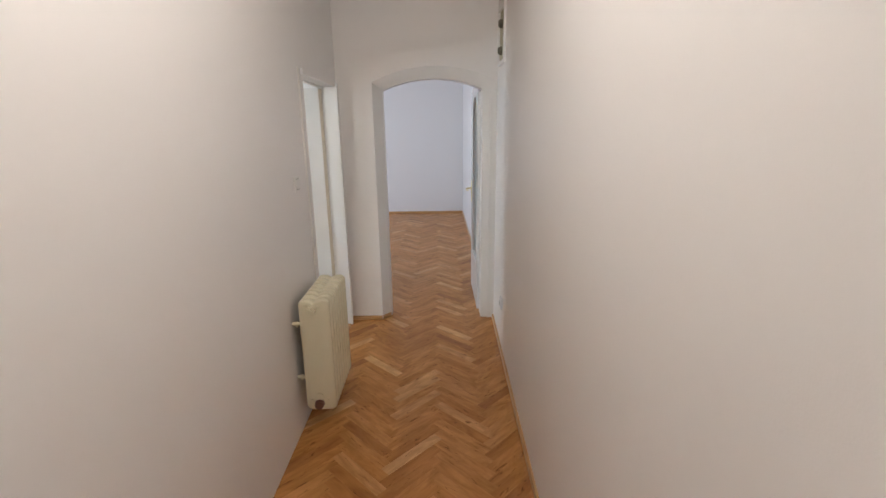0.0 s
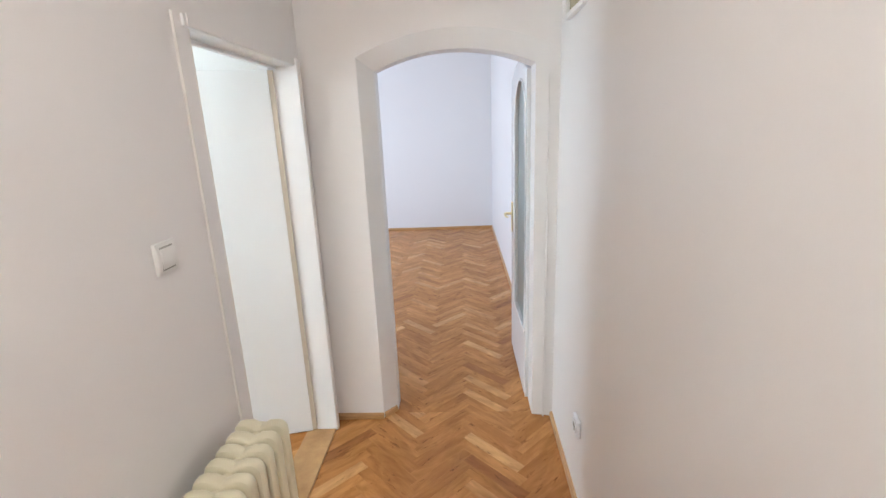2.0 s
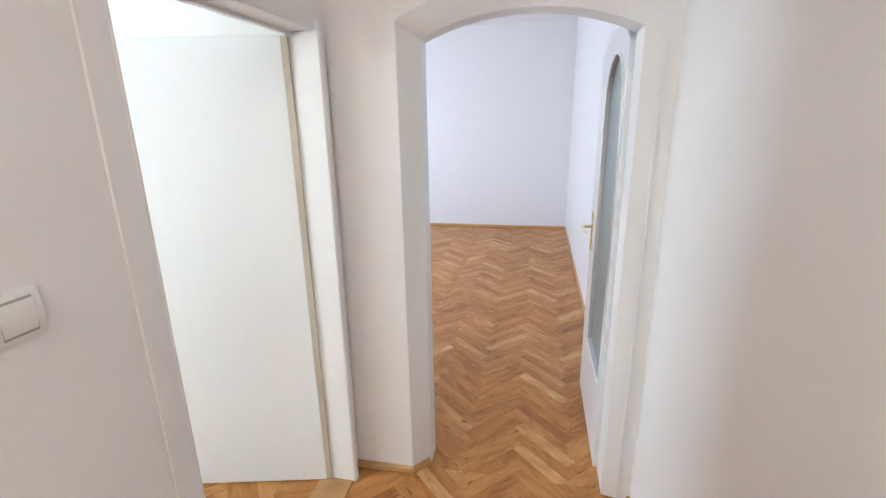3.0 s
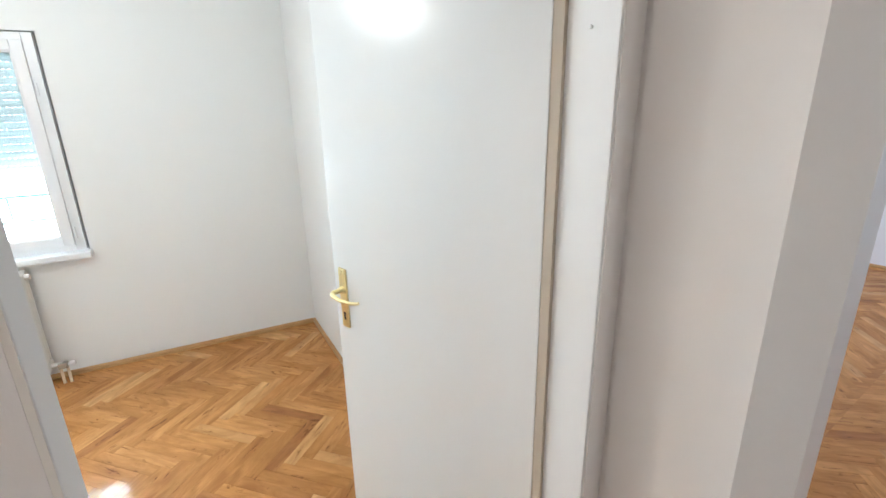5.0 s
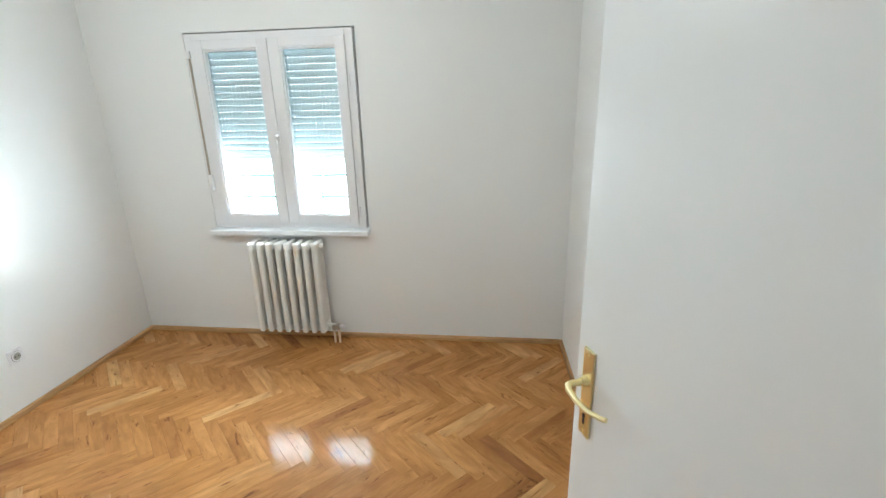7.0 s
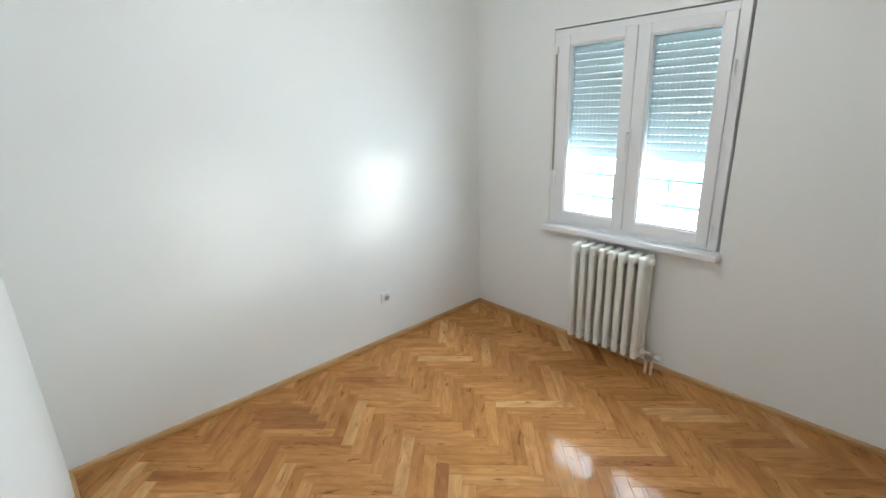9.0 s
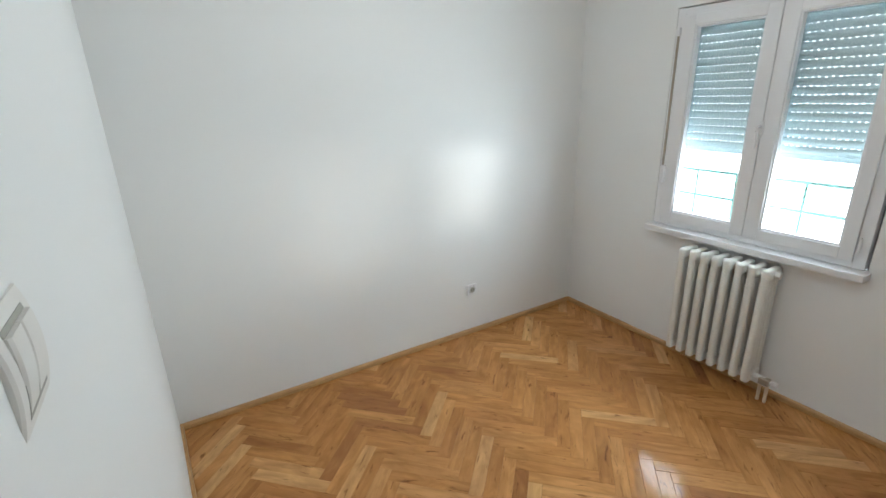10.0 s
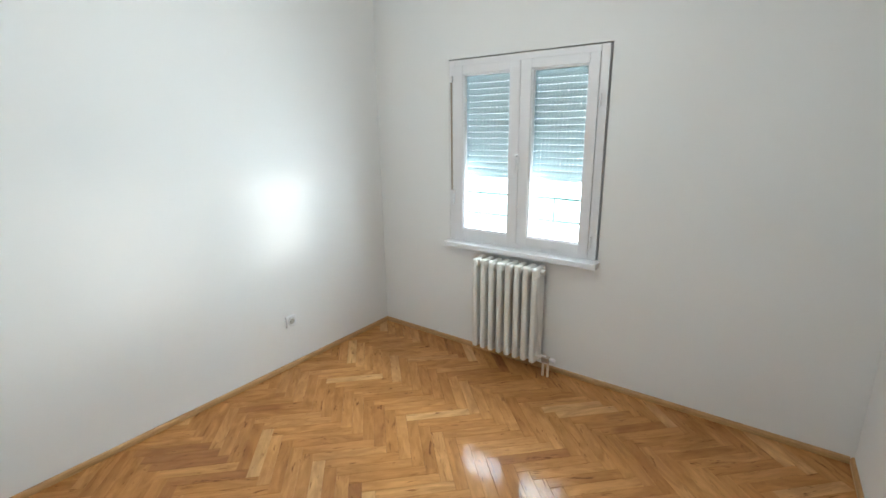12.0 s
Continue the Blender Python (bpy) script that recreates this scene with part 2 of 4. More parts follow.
M_RAIL = mottled("green_rail_paint", (0.10, 0.20, 0.17), (0.07, 0.15, 0.13), rough=0.5, scale=9.0)
M_GROUND = mottled("pale_paving", (0.55, 0.53, 0.50), (0.45, 0.43, 0.41), rough=0.85, scale=1.2, fine=40.0, bump=0.2)
M_CORD = mottled("white_cord", (0.7, 0.69, 0.66), (0.62, 0.61, 0.58), rough=0.5, scale=30.0)


def glass(name, rough=0.0, colour=(1, 1, 1)):
    m, nodes, links, b = material(name, rough, 0.0, colour)
    b.inputs["Transmission Weight"].default_value = 1.0
    b.inputs["IOR"].default_value = 1.45
    return m


M_GLASS = glass("window_glass", 0.0, (0.97, 0.99, 0.985))
M_FROST, fn, fl, fb = material("frosted_green_glass", 0.35, 0.0, (0.45, 0.52, 0.50))
fb.inputs["Transmission Weight"].default_value = 0.55
M_BULB, bn, bl, bb = material("lit_bulb", 0.4, 0.0, (0.9, 0.9, 0.88))
bb.inputs["Emission Color"].default_value = (1.0, 0.93, 0.84, 1)
bb.inputs["Emission Strength"].default_value = BULB_GLOW

# ---- builders ----
PLACE = {}


def thing(name, base, label, category, kind="", group="", turn=0.0):
    ob = new(name)
    m = pose(*base, 0, 0, turn)
    ob.matrix_world = m
    ob.empty_display_size = 0.05
    PLACE[ob] = m
    return tagged(ob, label, category, group, kind)


def part(name, bm, mat, parent=None, label="", local=False, smooth=False, mats=()):
    """Links a bmesh, drawn in world metres (or in its parent's own axes), as one mesh object."""
    if parent is not None and not local:
        bmesh.ops.transform(bm, matrix=PLACE[parent].inverted(), verts=bm.verts)
    bmesh.ops.recalc_face_normals(bm, faces=bm.faces)
    me = bpy.data.meshes.new(name)
    if smooth:
        for f in bm.faces:
            f.smooth = True
    bm.to_mesh(me)
    bm.free()
    me.materials.append(mat)
    for m in mats:
        me.materials.append(m)
    ob = new(name, me)
    if parent is not None:
        ob.parent = parent
        PLACE[ob] = PLACE[parent]
    else:
        PLACE[ob] = Matrix()
    if smooth:
        me.set_sharp_from_angle(angle=radians(40))
    return tagged(ob, label)


def box(bm, x0, x1, y0, y1, z0, z1, bevel=0.0, segs=2):
    vs = [bm.verts.new(c) for c in ((x0, y0, z0), (x1, y0, z0), (x1, y1, z0), (x0, y1, z0), (x0, y0, z1), (x1, y0, z1), (x1, y1, z1), (x0, y1, z1))]
    fs = [bm.faces.new([vs[i] for i in f]) for f in ((3, 2, 1, 0), (4, 5, 6, 7), (0, 1, 5, 4), (1, 2, 6, 5), (2, 3, 7, 6), (3, 0, 4, 7))]
    if bevel:
        es = {e for f in fs for e in f.edges}
        bmesh.ops.bevel(bm, geom=list(es), offset=bevel, segments=segs, profile=0.6, affect="EDGES", clamp_overlap=True)
    return bm


def boxes(*rows, bevel=0.0, segs=2):
    bm = bmesh.new()
    for r in rows:
        box(bm, *r, bevel=bevel, segs=segs)
    return bm


def prism(bm, pts, z0, z1, bevel=0.0):
    lo = [bm.verts.new((x, y, z0)) for x, y in pts]
    hi = [bm.verts.new((x, y, z1)) for x, y in pts]
    fs = [bm.faces.new(lo[::-1]), bm.faces.new(hi)]
    n = len(pts)
    fs += [bm.faces.new((lo[i], lo[(i + 1) % n], hi[(i + 1) % n], hi[i])) for i in range(n)]
    if bevel:
        bmesh.ops.bevel(bm, geom=list({e for f in fs for e in f.edges}), offset=bevel, segments=2, profile=0.6, affect="EDGES", clamp_overlap=True)
    return bm


def tube(bm, path, r, seg=12, caps=True):
    """A round bar along a list of points."""
    path = [Vector(p) for p in path]
    rings = []
    for i, p in enumerate(path):
        d = (path[min(i + 1, len(path) - 1)] - path[max(i - 1, 0)]).normalized()
        side = d.cross(Vector((0, 0, 1)))
        if side.length < 1e-3:
            side = d.cross(Vector((0, 1, 0)))
        side.normalize()
        up = side.cross(d)
        rr = r[i] if isinstance(r, (list, tuple)) else r
        rings.append([bm.verts.new(p + rr * (math.cos(a) * side + math.sin(a) * up)) for a in [2 * math.pi * k / seg for k in range(seg)]])
    for a, b in zip(rings, rings[1:]):
        for k in range(seg):
            bm.faces.new((a[k], a[(k + 1) % seg], b[(k + 1) % seg], b[k]))
    if caps:
        bm.faces.new(rings[0][::-1])
        bm.faces.new(rings[-1])
    return bm


def lathe(bm, centre, profile, seg=24):
    """A turned shape about a vertical axis: profile of (radius, height)."""
    c = Vector(centre)
    rings = [[bm.verts.new(c + Vector((r * math.cos(2 * math.pi * k / seg), r * math.sin(2 * math.pi * k / seg), h))) for k in range(seg)] for r, h in profile]
    for a, b in zip(rings, rings[1:]):
        for k in range(seg):
            bm.faces.new((a[k], a[(k + 1) % seg], b[(k + 1) % seg], b[k]))
    bm.faces.new(rings[0][::-1])
    bm.faces.new(rings[-1])
    return bm


BEDROOM = []   # what is drawn along the bedroom's own axes and turned with it at the end


def structure(name, bm, mat, label, category, askew=False):
    ob = tagged(part(name, bm, mat), label, category, kind="structure")
    if askew:
        BEDROOM.append(ob)
    return ob


# ---- shell ----
XW, YS, YN = -3.575, 0.42, 3.612      # bedroom's window wall, south wall, north wall
YA = 3.75                             # hall side of the arch wall
YF, XE, XLW = 9.09, 0.645, -3.6       # living room's far wall, east wall, west wall
DY0, DY1, DTOP = 2.755, 3.638, 2.0     # clear door opening
WY0, WY1, WZ0, WZ1 = 1.122, 2.256, 0.84, 2.128   # window opening

structure("wall_hall_west", prism(bmesh.new(), [(-0.52, -1.4), (-0.60, 0.40), (-0.652, 1.55), (-0.655, DY0 - 0.035), (-0.849, DY0 - 0.035), (-1.040, 0.44), (-1.040, 0.30), (-0.66, 0.28), (-0.66, -1.4)], -0.1, CEIL + 0.1), M_HALL, "cream painted plaster hall wall beside the bedroom door", "wall")
structure("wall_bedroom_lintel", boxes((-0.738, -0.655, DY0 - 0.035, YA, DTOP + 0.035, CEIL + 0.1)), M_HALL, "plain painted wall above the bedroom door", "wall")
structure("wall_door_stub", boxes((-0.738, -0.655, DY1 + 0.035, YA, -0.1, DTOP + 0.035)), M_HALL, "narrow painted wall strip beside the bedroom door", "wall")
structure("wall_hall_east", prism(bmesh.new(), [(0.538, -1.4), (0.6385, YA), (0.6385, 3.95), (0.90, 3.95), (0.90, -1.4)], -0.1, CEIL + 0.1), M_HALL, "cream painted plaster hall wall, slightly glossy", "wall")
structure("wall_hall_south", boxes((-0.75, 0.90, -1.55, -1.4, -0.1, CEIL + 0.1)), M_HALL, "plain painted wall closing the hall", "wall")

# bedroom skins: thin painted faces on the shared walls, so each room keeps its own paint
structure("wall_bedroom_east", prism(bmesh.new(), [(-0.6485, YS), (-0.7385, DY0 - 0.035), (-0.7425, DY0 - 0.035), (-0.6525, YS)], -0.1, CEIL + 0.1), M_ROOM, "smooth white painted bedroom wall with a light switch", "wall", True)
structure("wall_bedroom_east_top", boxes((-0.7425, -0.7385, DY0 - 0.035, YN + 0.12, DTOP + 0.035, CEIL + 0.1)), M_ROOM, "white painted wall above the door", "wall")
structure("wall_bedroom_south", boxes((XW - 0.3, -0.625, YS - 0.12, YS, -0.1, CEIL + 0.1)), M_ROOM, "glossy white painted bedroom wall with a socket", "wall", True)
structure("wall_bedroom_north", prism(bmesh.new(), [(XW - 0.3, YN), (XW, YN), (-0.80, YN + 0.073), (-0.80, 3.76), (XW - 0.3, 3.76)], -0.1, CEIL + 0.1), M_ROOM, "white painted bedroom wall behind the open door", "wall", True)
structure("wall_window", boxes((XW - 0.2, XW, YS, WY0, -0.1, CEIL + 0.1), (XW - 0.2, XW, WY1, YN, -0.1, CEIL + 0.1), (XW - 0.2, XW, WY0, WY1, -0.1, WZ0), (XW - 0.2, XW, WY0, WY1, WZ1, CEIL + 0.1)), M_ROOM, "white painted outer wall with a window opening", "wall", True)


def arch_curve(x0, x1, zs, zt, n=20):
    """A segmental arch from (x0, zs) over (middle, zt) to (x1, zs)."""
    h, r = (x1 - x0) / 2, zt - zs
    rad = (h * h + r * r) / (2 * r)
    out = []
    for i in range(n + 1):
        x = x0 + (x1 - x0) * i / n
        d = x - (x0 + x1) / 2
        out.append((x, zt - rad + math.sqrt(rad * rad - d * d)))
    return out


# arch wall: front sheet with an arched opening, splayed reveal, straight back
AX0, AX1 = -0.369, 0.640
front = [(AX0, 0.0)] + arch_curve(AX0, AX1, 2.04, 2.158) + [(AX1, 0.0)]
inner = [(-0.294, 0.0)] + arch_curve(-0.294, 0.522, 1.982, 2.068) + [(0.522, 0.0)]


def arch_wall():
    bm = bmesh.new()
    top = CEIL + 0.1
    cols = front[1:-1]
    # front and back sheets over the opening, in vertical strips
    for y, curve in ((YA, cols), (3.95, cols)):
        for (xa, za), (xb, zb) in zip(curve, curve[1:]):
            bm.faces.new([bm.verts.new(c) for c in ((xa, y, za), (xb, y, zb), (xb, y, top), (xa, y, top))])
        bm.faces.new([bm.verts.new(c) for c in ((-0.74, y, -0.1), (AX0, y, -0.1), (AX0, y, top), (-0.74, y, top))])
    # inside of the opening
    ring = [(x, z) for x, z in front]
    for (xa, za), (xb, zb) in zip(ring, ring[1:]):
        bm.faces.new([bm.verts.new(c) for c in ((xa, YA, za), (xb, YA, zb), (xb, 3.95, zb), (xa, 3.95, za))])
    bm.faces.new([bm.verts.new(c) for c in ((-0.74, YA, -0.1), (-0.74, 3.95, -0.1), (-0.74, 3.95, top), (-0.74, YA, top))])
    bm.faces.new([bm.verts.new(c) for c in ((-0.74, YA, top), (AX1, YA, top), (AX1, 3.95, top), (-0.74, 3.95, top))])
    bmesh.ops.remove_doubles(bm, verts=bm.verts, dist=1e-4)
    return bm


structure("wall_arch", arch_wall(), M_HALL, "cream plaster wall with a low segmental arch", "wall")


def arch_frame():
    """The arched door frame: a splayed face from the wall's edge to the inner edge, then a straight lining."""
    bm = bmesh.new()
    n = len(front)

    def ring(outline, depth):
        return [bm.verts.new((x, depth(x), z)) for x, z in outline]
    lean = lambda x: 3.835 - 0.062 * max(0.0, (x + 0.294) / 0.816)
    a = ring(front, lambda x: YA + 0.0006)
    b = ring(inner, lean)
    c = ring(inner, lambda x: 3.93)
    for p, q in ((a, b), (b, c)):
        for i in range(n - 1):
            bm.faces.new((p[i], p[i + 1], q[i + 1], q[i]))
    d = ring(front, lambda x: 3.93)
    for i in range(n - 1):
        bm.faces.new((c[i], c[i + 1], d[i + 1], d[i]))
    return bm


arch_door = thing("door_2", (0.113, 3.85, 0), "white arched interior door frame with an open glazed leaf", "door", "structure")
part("arch_frame", arch_frame(), M_CASING, arch_door, "off-white arched frame", smooth=True)
bm = tube(bmesh.new(), [(0.585, 3.752, z) for z in (0.0, 1.0, 1.93)], 0.004, 8)
part("frame_bead", bm, M_CASING, arch_door)

structure("wall_living_south", boxes((XLW - 0.2, -0.735, 4.28, 4.38, -0.1, CEIL + 0.1), (-0.735, -0.62, 3.9505, 4.38, -0.1, CEIL + 0.1), (0.90, 1.1, 3.95, 4.0, -0.1, CEIL + 0.1), (0.64, 0.90, 3.9505, 3.96, -0.1, CEIL + 0.1)), M_LIVING, "plain white wall of the living room", "wall")
structure("wall_living_east", boxes((XE, XE + 0.15, 3.96, YF, -0.1, CEIL + 0.1)), M_LIVING, "plain white living room wall behind the glazed door", "wall")
structure("wall_living_far", boxes((XLW - 0.2, XE + 0.15, YF, YF + 0.15, -0.1, CEIL + 0.1)), M_LIVING, "bare white far wall of the empty living room", "wall")
structure("wall_living_west", boxes((XLW - 0.2, XLW, 4.38, 5.3, -0.1, CEIL + 0.1), (XLW - 0.2, XLW, 7.9, YF, -0.1, CEIL + 0.1), (XLW - 0.2, XLW, 5.3, 7.9, -0.1, 0.6), (XLW - 0.2, XLW, 5.3, 7.9, 2.3, CEIL + 0.1)), M_LIVING, "white living room wall with the daylight opening", "wall")
structure("ceiling", boxes((XLW - 0.3, 1.1, -1.55, YF + 0.15, CEIL, CEIL + 0.12)), M_CEIL, "plain white painted ceiling", "ceiling")

# ---- floors: sub-floors here, strips at the end ----
floor_hall = structure("floor_hall", boxes((-0.70, 0.80, -1.5, 3.80, -0.10, -0.0045)), M_BED, "herringbone oak parquet hall floor, lacquered", "floor")
floor_living = structure("floor_living", boxes((XLW - 0.1, XE + 0.1, 4.38, YF + 0.1, -0.10, -0.0045), (-0.62, XE + 0.1, 3.80, 4.38, -0.10, -0.0045)), M_BED, "herringbone oak parquet living room floor", "floor")
floor_bedroom = structure("floor_bedroom", boxes((XW - 0.1, -0.70, YS - 0.1, 3.75, -0.10, -0.0045)), M_BED, "glossy herringbone oak parquet bedroom floor", "floor", True)


def skirting(a, b, inward, h=0.034, d=0.016, askew=False):
    """A small oak quarter-round board along a wall's foot from a to b."""
    a, b, n = Vector((*a, 0)), Vector((*b, 0)), Vector((*inward, 0)).normalized()
    prof = [(0, 0), (d, 0), (d, h * 0.55), (d * 0.8, h * 0.82), (d * 0.35, h), (0, h)]
    bm = bmesh.new()
    ra = [bm.verts.new(a + n * p + Vector((0, 0, z))) for p, z in prof]
    rb = [bm.verts.new(b + n * p + Vector((0, 0, z))) for p, z in prof]
    k = len(prof)
    for i in range(k):
        bm.faces.new((ra[i], ra[(i + 1) % k], rb[(i + 1) % k], rb[i]))
    bm.faces.new(ra[::-1])
    bm.faces.new(rb)
    structure("baseboard", bm, M_TRIM, "narrow varnished oak baseboard along the wall foot", "baseboard", askew)


skirting((0.541, -1.4), (0.639, YA - 0.002), (-1, 0.02))
skirting((-0.652, YA - 0.001), (-0.369, YA - 0.001), (0, -1), 0.036, 0.014)
skirting((-0.366, YA + 0.004), (-0.302, 3.827), (0.75, -0.66), 0.036, 0.010)
skirting((XW, YS), (-0.650, YS), (0, 1), askew=True)
skirting((XW, YS + 0.017), (XW, YN - 0.017), (1, 0), askew=True)
skirting((XW, YN), (-0.80, YN + 0.071), (0.027, -1), askew=True)
skirting((-0.6535, YS + 0.017), (-0.739, DY0 - 0.09), (-1, -0.04), askew=True)
skirting((XLW, YF), (XE, YF), (0, -1), 0.032)
skirting((XE, 4.0), (XE, YF - 0.017), (-1, 0), 0.032)

# ---- bedroom door ----
door = thing("door_1", (-0.70, 3.64, 0), "open flush white enamelled bedroom door with brass lever handle", "door", "structure")
part("door_lining", boxes((-0.849, -0.6875, DY0 - 0.0345, DY0 - 0.031, 0, DTOP - 0.0005)), M_LINING, door, "white enamelled lining board")
post = prism(bmesh.new(), [(-0.651, DY0 - 0.036), (-0.651, DY0 + 0.021), (-0.686, DY0 + 0.033), (-0.686, DY0 - 0.036)], 0, DTOP - 0.0005, bevel=0.0015)
part("frame_post", post, M_LINING, door, "white enamelled frame post")
bm = boxes((-0.748, -0.628, DY1, DY1 + 0.034, 0, DTOP + 0.034), (-0.790, -0.6555, DY0 - 0.034, DY1, DTOP, DTOP + 0.034), (-0.6555, -0.640, DY0 - 0.0155, DY1 - 0.0005, DTOP, DTOP + 0.034), bevel=0.003)
part("door_lining", bm, M_LINING, door, "white enamelled lining boards")
# stop on the far side, which the leaf closes against
bm = boxes((-0.742, -0.728, DY0 + 0.012, DY1 - 0.002, DTOP - 0.012, DTOP), bevel=0.002)
part("door_stop", bm, M_LINING, door)
part("casing", boxes((-0.6545, -0.6475, DY0 - 0.056, DY0 - 0.0515, 0, DTOP + 0.034), (-0.6505, -0.6480, DY0 + 0.0125, DY0 + 0.0200, 0, DTOP - 0.001)), M_YELLOWED, door, "yellowed cream edges of the frame")
bm = boxes((-0.6552, -0.6485, DY0 - 0.051, DY0 + 0.012, 0, DTOP + 0.034), (-0.6275, -0.6245, DY1 + 0.006, DY1 + 0.036, 0, DTOP + 0.036), (-0.6395, -0.6365, DY0 - 0.0005, DY1 + 0.0055, DTOP + 0.003, DTOP + 0.036))
part("casing", bm, M_HALL, door, "frame edge painted like the wall")
bm = boxes((-0.862, -0.851, DY0 - 0.10, DY0 - 0.0345, 0, DTOP + 0.0345), bevel=0.004)
part("casing", bm, M_LINING, door)
bm = boxes((-0.800, -0.636, DY0 + 0.0175, DY1 - 0.001, -0.004, 0.010), bevel=0.004)
part("threshold", bm, M_SADDLE, door, "worn oak threshold board")

part("peg", tube(bmesh.new(), [(-0.690, DY1 + 0.001, 1.806), (-0.690, DY1 - 0.003, 1.806), (-0.690, DY1 - 0.0045, 1.806)], [0.004, 0.004, 0.0028], 10), M_LINING, door, "small painted-over peg")

LEAF_TURN = -166.9
leaf_m = pose(-0.774, 3.658, 0, 0, 0, LEAF_TURN)


def leaf_part(name, bm, mat, parent, label="", smooth=False):
    bmesh.ops.transform(bm, matrix=leaf_m, verts=bm.verts)
    return part(name, bm, mat, parent, label, smooth=smooth)


# leaf in its own axes: x along its width from the hinge, y through its thickness towards the back
TH, LW = 0.04, 0.822
bm = boxes((0.002, LW, -0.0 + 0.0, TH, 0.012, 1.988), bevel=0.0025)
# the hall side looks along +y of the leaf's own axes
leaf = leaf_part("door_leaf", bm, M_DOOR, door, "flush white enamelled leaf")
bm = boxes((-0.022, 0.0018, 0.002, TH - 0.002, 0.016, 1.984))
leaf_part("hinge_edge", bm, M_EDGE, leaf, "bare tan hinge edge")
for z in (0.24, 1.74):
    bm = tube(bmesh.new(), [(-0.008, -0.004, z), (-0.008, -0.004, z + 0.09)], 0.007, 10)
    leaf_part("hinge", bm, M_DOOR, leaf)


def handle(side):
    """Long brass plate with a bowed lever; side is +1 for the hall face."""
    y = TH if side > 0 else 0.0
    bm = bmesh.new()
    box(bm, LW - 0.074, LW - 0.034, min(y, y + side * 0.007), max(y, y + side * 0.007), 0.932, 1.152, bevel=0.003, segs=2)
    h = leaf_part("door_handle", bm, M_BRASS, leaf, "polished brass plate with lever")
    c = LW - 0.054
    bm = bmesh.new()
    tube(bm, [(c, y + side * 0.006, 1.075), (c, y + side * 0.020, 1.075)], [0.013, 0.011], 14)
    path = [(c, y + side * 0.018, 1.075), (c, y + side * 0.045, 1.075), (c - 0.003, y + side * 0.053, 1.074), (c - 0.014, y + side * 0.058, 1.072),
            (c - 0.045, y + side * 0.056, 1.064), (c - 0.078, y + side * 0.047, 1.059), (c - 0.104, y + side * 0.036, 1.060), (c - 0.116, y + side * 0.030, 1.063)]
    tube(bm, path, [0.008, 0.008, 0.008, 0.0075, 0.0065, 0.006, 0.0055, 0.005], 12)
    leaf_part("lever", bm, M_BRASS, leaf, "bowed brass lever", True)
    bm = tube(bmesh.new(), [(c, y + side * 0.0068, 0.985), (c, y + side * 0.0085, 0.985)], 0.0055, 10)
    box(bm, c - 0.003, c + 0.003, min(y + side * 0.0068, y + side * 0.0085), max(y + side * 0.0068, y + side * 0.0085), 0.962, 0.983)
    leaf_part("keyhole", bm, M_DARK, leaf, "keyhole drawn as a near-black raised shape")
    for z in (0.943, 1.141):
        leaf_part("screw", tube(bmesh.new(), [(c, y + side * 0.0065, z), (c, y + side * 0.009, z)], 0.004, 8), M_BRASS, leaf)


handle(1)
handle(-1)

# ---- glazed leaf of the arched door, folded back into the living room ----
GX0, GX1, GY0, GY1 = 0.502, 0.540, 3.935, 4.705


def glazed_leaf():
    """Rails and stiles round an arched pane; the leaf's own top follows the frame's arch."""
    bm = bmesh.new()
    top = arch_curve(GY0, GY1, 1.972, 2.056, 24)
    pane = arch_curve(GY0 + 0.030, GY1 - 0.245, 1.70, 1.945, 24)
    y0, y1 = GY0 + 0.030, GY1 - 0.245

    def sheet(x):
        g = {}

        def v(y, z):
            k = (round(y, 5), round(z, 5))
            if k not in g:
                g[k] = bm.verts.new((x, y, z))
            return g[k]
        faces = [((GY0, 0.012), (y0, 0.012), (y0, 0.45), (GY0, 0.45)), ((y0, 0.012), (y1, 0.012), (y1, 0.45), (y0, 0.45)), ((y1, 0.012), (GY1, 0.012), (GY1, 0.45), (y1, 0.45)),
                 ((GY0, 0.45), (y0, 0.45), (y0, 1.70), (GY0, 1.70)), ((y1, 0.45), (GY1, 0.45), (GY1, 1.70), (y1, 1.70))]
        faces += [((GY0, 1.70), (y0, 1.70), top[4], top[0])] + [((y1, 1.70), (GY1, 1.70), top[24], top[20])]
        for f in faces:
            bm.faces.new([v(*p) for p in f])
        for i in range(24):
            a, b = pane[i], pane[i + 1]
            ta, tb = top[4 + round(16 * i / 24)], top[4 + round(16 * (i + 1) / 24)]
            ring = [v(*a), v(*b), v(*tb)] + ([v(*ta)] if ta != tb else [])
            bm.faces.new(ring)
        return g
    a, b = sheet(GX0), sheet(GX1)

    def wall(points):
        pts = [(round(y, 5), round(z, 5)) for y, z in points]
        for p, q in zip(pts, pts[1:]):
            va, vb = (a.get(p), a.get(q)), (b.get(p), b.get(q))
            if None not in va and None not in vb:
                bm.faces.new((va[0], va[1], vb[1], vb[0]))
    wall([(GY0, 0.012), (GY0, 0.45), (GY0, 1.70), top[0]])
    wall([(GY1, 0.012), (GY1, 0.45), (GY1, 1.70), top[24]])
    wall([(y0, 0.45)] + pane + [(y1, 0.45), (y0, 0.45)])
    wall([(GY0, 0.012), (y0, 0.012), (y1, 0.012), (GY1, 0.012)])
    return bm


